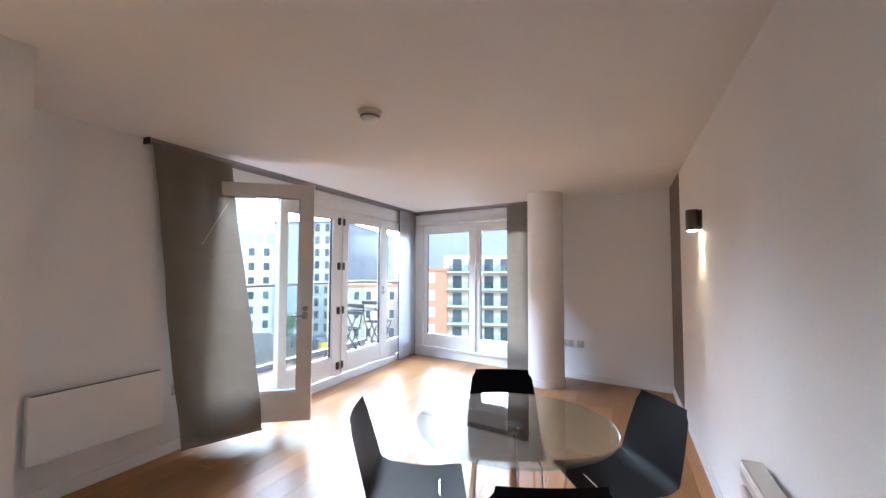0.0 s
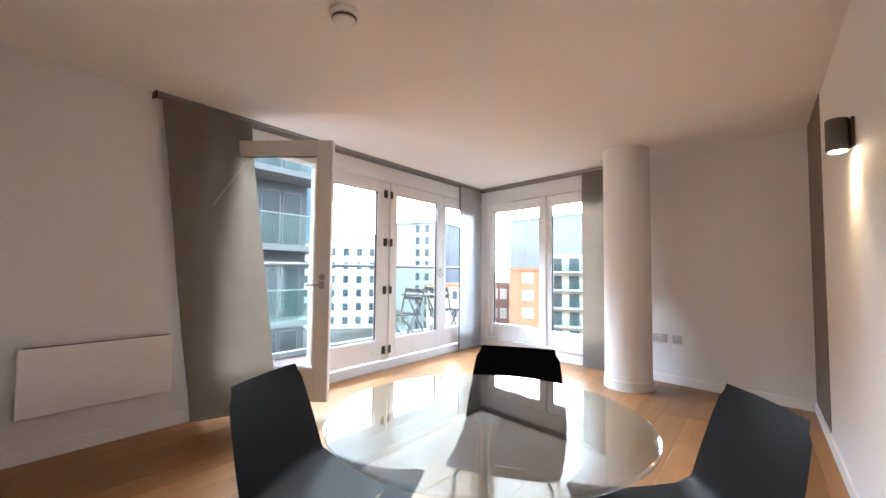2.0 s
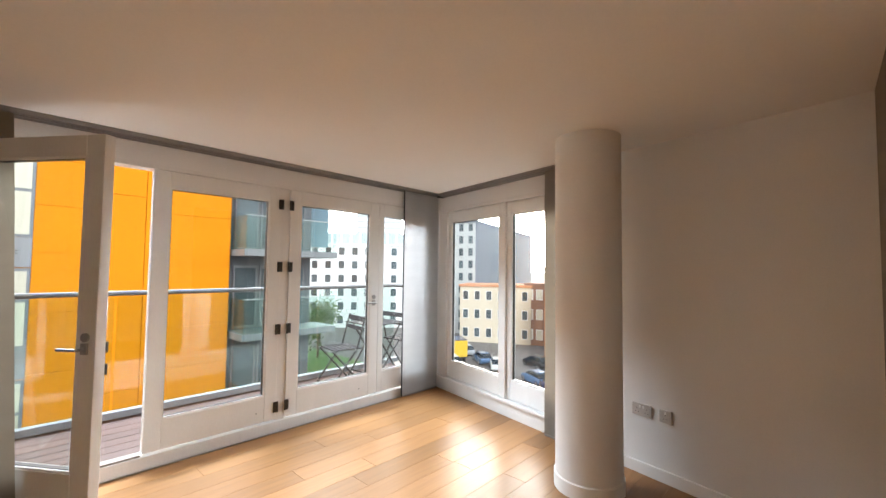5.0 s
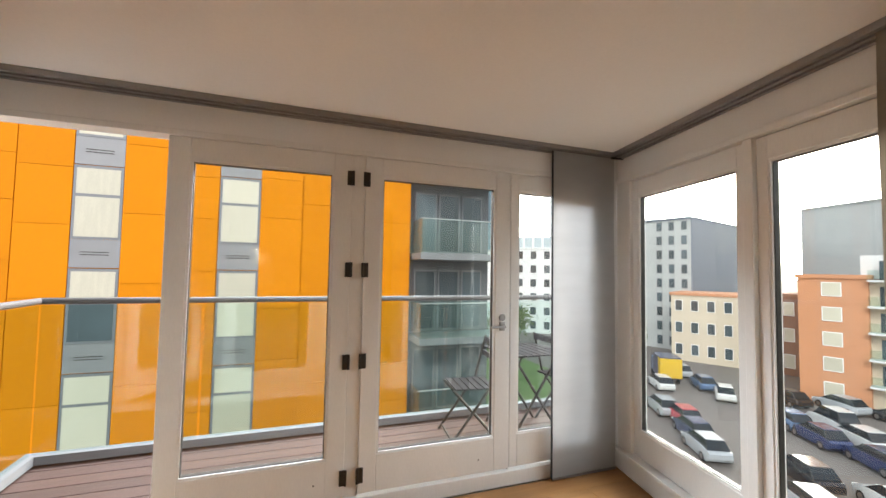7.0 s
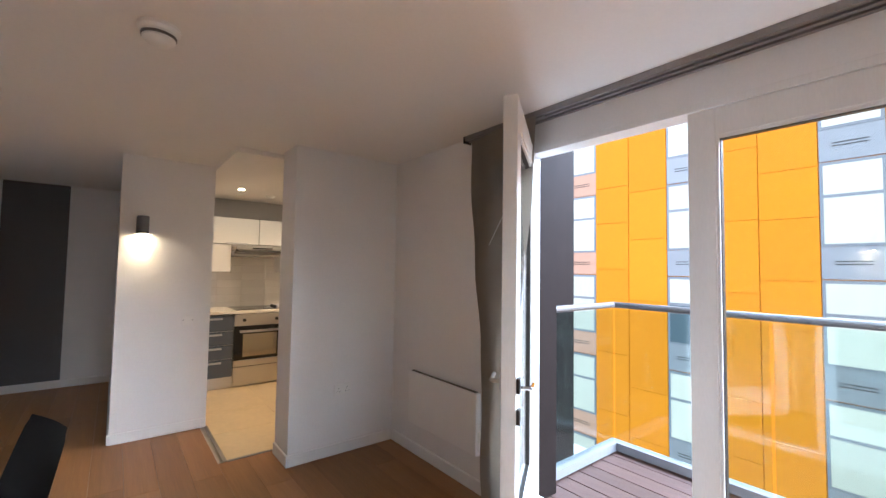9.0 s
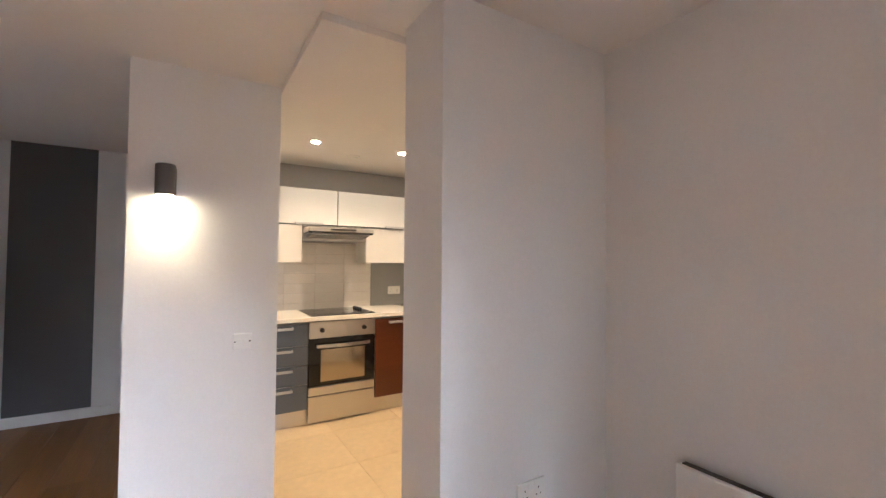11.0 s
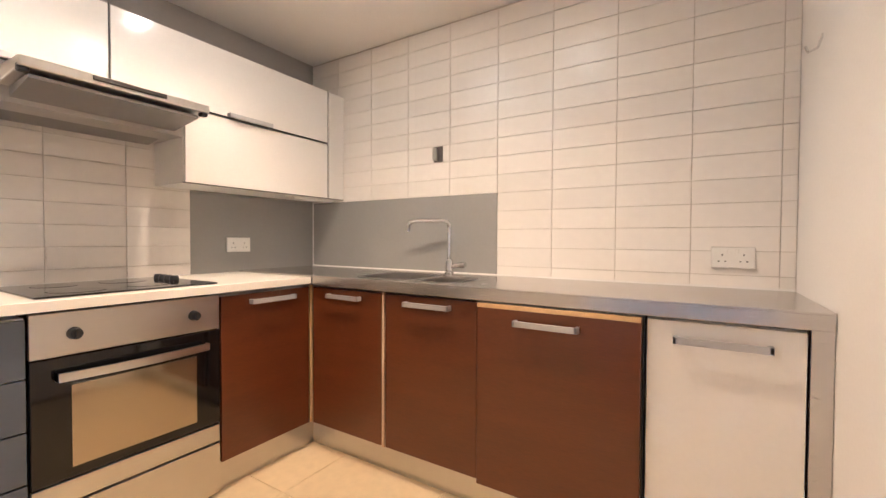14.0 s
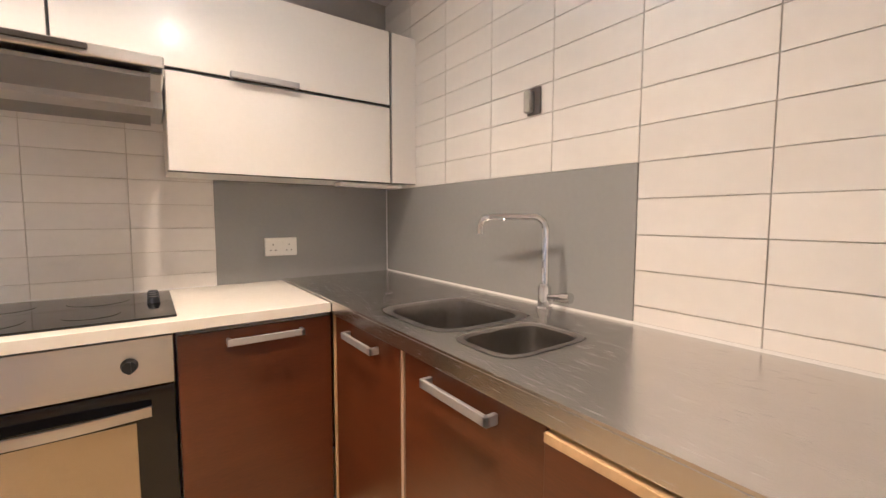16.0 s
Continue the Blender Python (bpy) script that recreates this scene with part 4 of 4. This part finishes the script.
VENT = mesh_of("vent_panel", box(0, 0, 0, 0.05, 1.09, 0.745), surface("grey_vent_panel", (0.26, 0.255, 0.26), 0.5, 0.2, vary=0.06))
VENT_T = mesh_of("vent_panel", box(0, 0, 0, 0.05, 1.09, 0.745), TERRA)
SLOT = mesh_of("vent_slot", box(0, 0, 0, 0.01, 0.62, 0.02), BLACKMETAL)
rnd = random.Random(4)
for ci, y in enumerate(cols):
    for f in range(-4, 4):
        z = 1.37 + 2.735 * f
        near = -2 <= f <= 2
        v = piece("vent_panel", VENT_T if ci == len(cols) - 3 else VENT, ob_, Matrix.Translation((OX - 0.035, y, z)))
        for q in (0.33, 0.40):
            piece("vent_slot", SLOT, v, Matrix.Translation((0.05, 0.23, q)))
        w = piece("window", WIN_F, ob_, Matrix.Translation((OX - 0.035, y, z + 0.75)))
        dark = (ci == len(cols) - 2 and f == -1) or rnd.random() < 0.12
        piece("pane", PANE_D if dark else PANE_A, w, Matrix.Translation((0.056, 0.065, 0.065)))
        piece("pane", PANE_B, w, Matrix.Translation((0.056, 0.065, 1.205)))
PAN = {}
for ci, y in enumerate(cols):
    spans = [(y + 1.10, y + 2.24), (y + 2.25, y + 3.41)] if ci < len(cols) - 1 else [(3.15 + DY, 4.34 + DY), (4.35 + DY, 5.46 + DY), (5.47 + DY, 7.80 + DY)]
    for si, (a, b) in enumerate(spans):
        z = GZ + 0.3 + rnd.random()
        while z < 12:
            h = rnd.choice((1.2, 1.52, 2.735, 1.9))
            key = (round(b - a, 2), h)
            if key not in PAN:
                PAN[key] = mesh_of("render_panel", box(0, 0, 0, 0.05, b - a - 0.012, h - 0.012), ORANGE)
            piece("render_panel", PAN[key], ob_, Matrix.Translation((OX - 0.03, a, z)))
            z += h
part("terracotta_panel", box(OX - 0.03, -28, GZ, OX + 0.04, -4.80 + DY, 13), TERRA, ob_, "pale terracotta rendered end bay")

dk = thing("grey_apartment_tower", "dark grey apartment wing with glass balconies", "building", pose(0, DY, 0))
part("wall", box(OX - 9, 7.83, GZ, OX - 0.5, 11.0, 13), DARKGREY, dk)
part("glazed_corner", box(OX - 9, 11.0, 2.3, OX - 1.2, 12.2, 13), surface("blue_glass", (0.18, 0.27, 0.33), 0.1, vary=0.2, scale=0.7, bump=0), dk, "bluish glazed corner")
for f in range(-4, 4):
    z = 2.02 + 2.735 * f
    b = part("balcony", box(OX - 0.5, 7.9, z - 0.22, OX + 0.95, 11.3, z, 0.01), surface("balcony_slab", (0.20, 0.205, 0.21), 0.6) if f == -4 else bpy.data.materials["balcony_slab"], dk)
    part("glass_panel", box(OX + 0.90, 7.95, z, OX + 0.92, 11.25, z + 1.1), RAILGLASS, b)
    part("glass_panel", box(OX - 0.45, 7.95, z, OX + 0.9, 7.97, z + 1.1), RAILGLASS, b)
    part("handrail", box(OX + 0.885, 7.93, z + 1.09, OX + 0.935, 11.27, z + 1.12), PALEGREY, b)
    for a in (8.1, 9.0, 9.9):
        w = part("window", box(OX - 0.51, a, z + 0.05, OX - 0.46, a + 0.82, z + 2.2), WINGREY, dk)
        part("pane", box(OX - 0.465, a + 0.06, z + 0.12, OX - 0.45, a + 0.76, z + 2.12), DARKWIN, w)


def block(name, label, m, w, d, z0, z1, wall, win=None, nx=0, nz=0, ww=1.0, wh=1.4, side=0, roof=None, sidewall=None, trim=None, start=0.0):
    """A far building: its front runs along local x, facing -y; side 1 puts windows on its +x end too."""
    ob = thing(name, label, "building", m)
    part("wall", box(0, 0, z0, w, d, z1), wall, ob)
    if sidewall:
        part("side_wall", box(w, 0.02, z0, w + 0.15, d - 0.02, z1 - 0.05), sidewall, ob)
    part("roof", box(-0.2, -0.2, z1, w + 0.2, d + 0.2, z1 + 0.4), roof or wall, ob)
    if nx:
        fme, pme = mesh_of("window", box(0, -0.08, 0, ww, 0.02, wh), trim or TRIM), mesh_of("pane", box(0.08, -0.1, 0.08, ww - 0.08, -0.07, wh - 0.08), win)
        fh = (z1 - z0) / nz
        for i in range(nx):
            for j in range(nz):
                wo = piece("window", fme, ob, Matrix.Translation((start + (i + 0.5) * (w - start) / nx - ww / 2, 0, z0 + fh * (j + 0.28))))
                piece("pane", pme, wo, Matrix())
        for j in range(nz if side else 0):
            for i in range(side):
                wo = piece("window", fme, ob, Matrix.Translation((w, (i + 0.5) * d / side - ww / 2, z0 + fh * (j + 0.28))) @ pose(0, 0, 0, 0, 0, 90))
                piece("pane", pme, wo, Matrix())
    return ob


def spot_pose(x, y, towards):
    return pose(x, y, 0, 0, 0, towards)


white = block("white_office_building", "long white building with rows of tall windows", spot_pose(-86, 36, 49), 46, 14, GZ, 6, WHITEWALL, DARKWIN, 17, 6, 1.3, 1.7)
part("glass_storey", box(0.5, 0.3, 6.4, 45.5, 12, 8.6), surface("pale_glass", (0.4, 0.47, 0.5), 0.15, vary=0.15, bump=0), white, "set-back pale glazed top storey")
for k in range(24):
    part("fin", box(1 + k * 1.9, 0.1, 6.4, 1.35 + k * 1.9, 0.3, 8.6), TRIM, white)
tower = block("far_tower", "pale distant tower with horizontal bands", spot_pose(-131, 96, 50), 17, 15, GZ, 30, WHITEWALL)
for k in range(13):
    part("band", box(-0.05, -0.25, 1 + 2.2 * k, 17.05, 0, 1.9 + 2.2 * k), PALEGREY, tower)
block("grey_block", "grey clad block with a column of windows and slate blue end", spot_pose(-61.5, 61, 16), 14, 40, GZ, 10.4, PALEGREY, DARKWIN, 3, 9, 0.9, 1.5, 0, SLATE, SLATE, WINGREY, 8.0)
block("pale_block", "pale distant clad block", spot_pose(-54, 104, -12), 40, 12, GZ, 15, PALEGREY)
block("cream_building", "low cream rendered building with a red roof edge", spot_pose(-45.5, 57.5, 28), 12, 9, GZ, -1.6, CREAM, DARKWIN, 6, 3, 1.0, 1.6, 0, BRICK)
block("brown_brick_building", "brown brick building with pale window bays", spot_pose(-36, 63.2, 12), 8, 9, GZ, -1.2, BROWN, BLIND, 5, 3, 1.1, 1.7, 2)
apt = block("brick_apartment_block", "orange brick apartment block with white balconies", spot_pose(-27.4, 54.2, 16), 5.2, 14, GZ, 1.3, BRICK, BLIND, 1, 5, 1.5, 1.4)
part("balcony_bay", box(5.2, 0.6, GZ, 20, 14, 1.0), CREAM, apt, "cream rendered balcony bay")
for j in range(5):
    z = GZ + 2.46 * j + 2.2
    b = part("balcony", box(5.2, -0.7, z, 20, 0.6, z + 0.18), WHITEWALL, apt)
    part("glass_panel", box(5.25, -0.66, z + 0.18, 20, -0.62, z + 1.1), RAILGLASS, b)
    for i in range(6):
        w = part("window", box(5.9 + 2.3 * i, 0.52, z + 0.2, 7.2 + 2.3 * i, 0.62, z + 2.0), DARKWIN, apt)
part("penthouse", box(4.5, 1.5, 1.3, 20, 12, 3.6), WHITEWALL, apt, "white set-back top storey")
block("office_slab_east", "pale office block across the car park", spot_pose(4, 75, -8), 60, 15, GZ, 4, CREAM, DARKWIN, 18, 5, 1.3, 1.5)

PAINTS = {c: surface("car_" + c, v, 0.22, 0.1, vary=0.04, coat=0.6, bump=0) for c, v in dict(
    silver=(0.42, 0.44, 0.46), white=(0.72, 0.72, 0.70), navy=(0.03, 0.045, 0.12), black=(0.02, 0.02, 0.024), red=(0.45, 0.03, 0.05), blue=(0.10, 0.17, 0.30)).items()}
CARGLASS = surface("car_glass", (0.02, 0.025, 0.03), 0.06, vary=0.1, bump=0)
TYRE = surface("tyre", (0.02, 0.02, 0.02), 0.8, vary=0.1)


def loft(sections, half):
    """A body from (y, z low, z high, width factor) stations."""
    bm, rings = bmesh.new(), []
    for y, z0, z1, k in sections:
        h = half * k
        rings.append([bm.verts.new(p) for p in ((-h, y, z0), (h, y, z0), (h * 1.02, y, (z0 + z1) / 2), (h * 0.92, y, z1), (-h * 0.92, y, z1), (-h * 1.02, y, (z0 + z1) / 2))])
    for lo, hi in zip(rings, rings[1:]):
        for i in range(6):
            bm.faces.new((lo[i], lo[(i + 1) % 6], hi[(i + 1) % 6], hi[i]))
    bm.faces.new(rings[0][::-1]); bm.faces.new(rings[-1])
    return bm


def car(colour, m, van=False):
    ob = thing("parked_van" if van else "parked_car", "%s %s parked on the tarmac" % (colour, "van" if van else "hatchback car"), "van" if van else "car", m, "parked cars")
    top = 0.95 if not van else 1.15
    part("body", loft([(-2.1, 0.45, 0.75, 0.86), (-1.95, 0.25, top * 0.93, 0.97), (-0.9, 0.22, top, 1), (0.9, 0.22, top, 1), (1.75, 0.25, top * 0.86, 0.96), (2.1, 0.38, 0.62, 0.82)], 0.86), PAINTS[colour], ob, "", True)
    roof = 1.45 if not van else 1.95
    part("cabin_glass", loft([(-1.8, top - 0.05, top, 0.86), (-1.35, top - 0.05, roof - 0.04, 0.78), (0.35, top - 0.05, roof - 0.02, 0.80), (1.15, top - 0.05, top, 0.86)], 0.84), CARGLASS, ob, "dark car windows", True)
    part("roof_panel", box(-0.58, -1.35, roof - 0.05, 0.58, 0.25, roof + 0.01, 0.02), PAINTS[colour], ob)
    for x in (-0.78, 0.78):
        for y in (-1.3, 1.3):
            w = part("wheel", rod((x - 0.09, y, 0.31), (x + 0.09, y, 0.31), 0.31, seg=20), TYRE, ob)
            part("rim", rod((x + math.copysign(0.085, x), y, 0.31), (x + math.copysign(0.1, x), y, 0.31), 0.19, seg=14), ALU, w)
    for x in (-0.6, 0.6):
        part("headlight", box(x - 0.16, 1.93, 0.58, x + 0.16, 2.06, 0.72, 0.02), PLASTIC, ob)
    return ob


lot = [("red", -26.0, 36.0, 62), ("navy", -23.5, 34.0, 62), ("silver", -21.0, 32.0, 62), ("black", -16.2, 34.2, 60), ("silver", -14.0, 30.4, 60), ("white", -12.2, 34.6, 60),
       ("white", -29.5, 46.0, 40), ("blue", -33.0, 47.5, 55), ("navy", -19.5, 42.0, 62), ("blue", -22.5, 43.6, 62), ("white", -18.2, 44.5, 62), ("silver", -28.5, 36.5, 62),
       ("silver", -23.5, 53.0, 75), ("black", -19.5, 53.5, 75), ("white", -15.8, 52.8, 75), ("black", -26.5, 50.5, 70), ("navy", -15.6, 40.8, 62), ("silver", -12.4, 41.0, 62),
       ("white", -34.5, 43.0, 60), ("silver", -38.0, 50.0, 60), ("black", -12.0, 53.0, 75), ("red", -41.0, 52.0, 50), ("silver", -36.0, 38.0, 62), ("blue", -9.0, 37.0, 60)]
firsts = {}
for colour, x, y, a in lot:
    m = pose(x, y, GZ, 0, 0, a)
    if colour in firsts:
        copy_thing(firsts[colour], m)
    else:
        firsts[colour] = car(colour, m)
car("white", pose(-20.6, 46.0, GZ, 0, 0, 60), True)
lorry = thing("box_lorry", "blue and yellow box lorry in the car park", "lorry", pose(-37, 46.5, GZ, 0, 0, 55))
part("cargo_box", box(-1.1, -2.6, 0.7, 1.1, 0.9, 3.0, 0.03), PAINTS["navy"], lorry)
part("rear_panel", box(-1.12, -2.65, 0.75, 1.12, -1.6, 2.9, 0.02), surface("yellow_paint", (0.65, 0.42, 0.03), 0.4), lorry, "yellow rear panels")
part("cab", box(-1.0, 1.0, 0.5, 1.0, 2.6, 2.3, 0.12), PAINTS["blue"], lorry)
part("windscreen", box(-0.9, 2.55, 1.35, 0.9, 2.63, 2.1, 0.03), CARGLASS, lorry)
for x in (-0.9, 0.9):
    for y in (-1.8, 1.7):
        part("wheel", rod((x - 0.12, y, 0.42), (x + 0.12, y, 0.42), 0.42, seg=20), TYRE, lorry)


def tree(x, y, h, seed):
    r = random.Random(seed)
    ob = thing("tree", "young leafy street tree", "tree", pose(x, y, GZ), "trees")
    tr = rod((0, 0, 0), (0.1, 0.05, h * 0.55), 0.16, 0.08, 10)
    tips = []
    for k in range(9):
        a, z = r.random() * 6.28, h * (0.3 + 0.25 * r.random())
        tip = (math.cos(a) * h * 0.25, math.sin(a) * h * 0.25, z + h * (0.2 + 0.25 * r.random()))
        rod((0.05, 0.03, z), tip, 0.05, 0.02, 6, tr); tips.append(tip)
    part("trunk", tr, BARK, ob)
    cr = bmesh.new()
    for t in tips + [(0.1, 0, h * 0.9)]:
        for k in range(90):
            p = Vector(t) + Vector((r.gauss(0, 0.11), r.gauss(0, 0.11), r.gauss(0, 0.1))) * h
            q = Euler((r.random() * 6, r.random() * 6, r.random() * 6)).to_matrix()
            s = 0.10 + 0.13 * r.random()
            cr.faces.new([cr.verts.new(p + q @ Vector(c)) for c in ((-s, -s * 0.5, 0), (s, -s * 0.5, 0), (0, s, 0.04))])
    part("crown", cr, LEAF, ob)


tree(-44, 27, 6.5, 1)
tree(-50, 33, 7.5, 2)
tree(-58, 38, 6.0, 3)
tree(-47.5, 51.5, 5.0, 5)
post = thing("street_lamp", "grey street lamp post in the car park", "lamp post", pose(-33, 37.5, GZ))
part("pole", rod((0, 0, 0), (0, 0, 8), 0.09, 0.06, 12), PALEGREY, post)
part("head", box(-0.1, -0.1, 7.95, 0.7, 0.1, 8.08, 0.02), PALEGREY, post)

# ---- pieces: floor planks, decking, tiles ----
floor = bpy.data.objects["floor"]
rnd = random.Random(11)
PW = 0.185
plank_mesh = {}
x = -2.38
while x < XR - 0.02:
    w = min(PW, XR - x)
    y = -2.3 - rnd.random() * 1.5
    while y < 6.6:
        ln = rnd.choice((1.5, 1.9, 2.3))
        a, b = max(y, YB), min(y + ln, CY + SL * (x - XW) + 0.05)
        if x + w * 0.5 < LX1 and b > KY and a < LY - 0.1:
            a = max(a, LY - 0.1)
        if x + w * 0.5 < LX0 and a < 0.9:
            a = max(a, 0.9)
        if b - a > 0.05:
            key = (round(w, 3), round(b - a, 3))
            if key not in plank_mesh:
                plank_mesh[key] = mesh_of("plank", box(0.0006, 0.0006, -0.02, w - 0.0006, b - a - 0.0006, 0, 0.0012), OAK)
            piece("plank", plank_mesh[key], floor, Matrix.Translation((x, a, 0)))
        y += ln
    x += PW
kfl = bpy.data.objects["kitchen_floor"]
TS = 0.60
for i in range(4):
    for j in range(5):
        x0, y0 = LX0 - 0.012 - TS * (i + 1), 0.895 - TS * (j + 1)
        x0c, y0c = max(x0, KX + 0.01), max(y0, KY + 0.01)
        part("tile", box(x0c + 0.0015, y0c + 0.0015, -0.006, x0 + TS - 0.0015, y0 + TS - 0.0015, 0.0, 0.0015), FLOORTILE, kfl)
part("tile", box(LX0, KY + 0.01, -0.006, LX1 - 0.125, LY - 0.125, 0.0, 0.0015), FLOORTILE, kfl)
bal = bpy.data.objects["balcony"]
DB = mesh_of("deck_board", box(0, 0, 0, 0.138, 4.50, 0.025, 0.003), DECK)
for k in range(8):
    piece("deck_board", DB, bal, Matrix.Translation((-3.66 + 0.146 * k, 2.58, 0.02)))
tw, hwall = bpy.data.objects["wall_tiled"], bpy.data.objects["wall_hob"]
TW_, TH_ = 0.298, 0.0978
tile_mesh = {}


def tile(parent, w, h, m):
    key = (round(w, 3), round(h, 3))
    if key not in tile_mesh:
        tile_mesh[key] = mesh_of("tile", box(0.0012, -0.006, 0.0012, w - 0.0012, 0.0, h - 0.0012, 0.001), TILE)
    piece("tile", tile_mesh[key], parent, m)


for c in range(-5, 5):
    y0, y1 = max(-0.287 + TW_ * c, KY + 0.002), min(-0.287 + TW_ * (c + 1), SY0 - 0.001)
    for r in range(-5, 11):
        z0, z1 = max(1.374 + TH_ * r, 0.90), min(1.374 + TH_ * (r + 1), KH)
        if z1 - z0 > 0.01 and y1 - y0 > 0.01 and not (r < 0 and c < 0):
            tile(tw, y1 - y0, z1 - z0, pose(KX, y0, z0, 0, 0, 90))
part("grout_bed", box(-2.375, KY, 0.89, LX1 - 0.12, KY + 0.002, 1.60), GROUT, hwall)
for c in range(7):
    x1 = -2.375 + TW_ * (c + 1)
    x1 = min(x1, LX1 - 0.121)
    for r in range(-5, 3):
        z0, z1 = max(1.374 + TH_ * r, 0.889), 1.374 + TH_ * (r + 1)
        w = x1 - (-2.375 + TW_ * c)
        if w > 0.01:
            tile(hwall, w, z1 - z0, pose(x1, KY + 0.002, z0, 0, 0, 180))
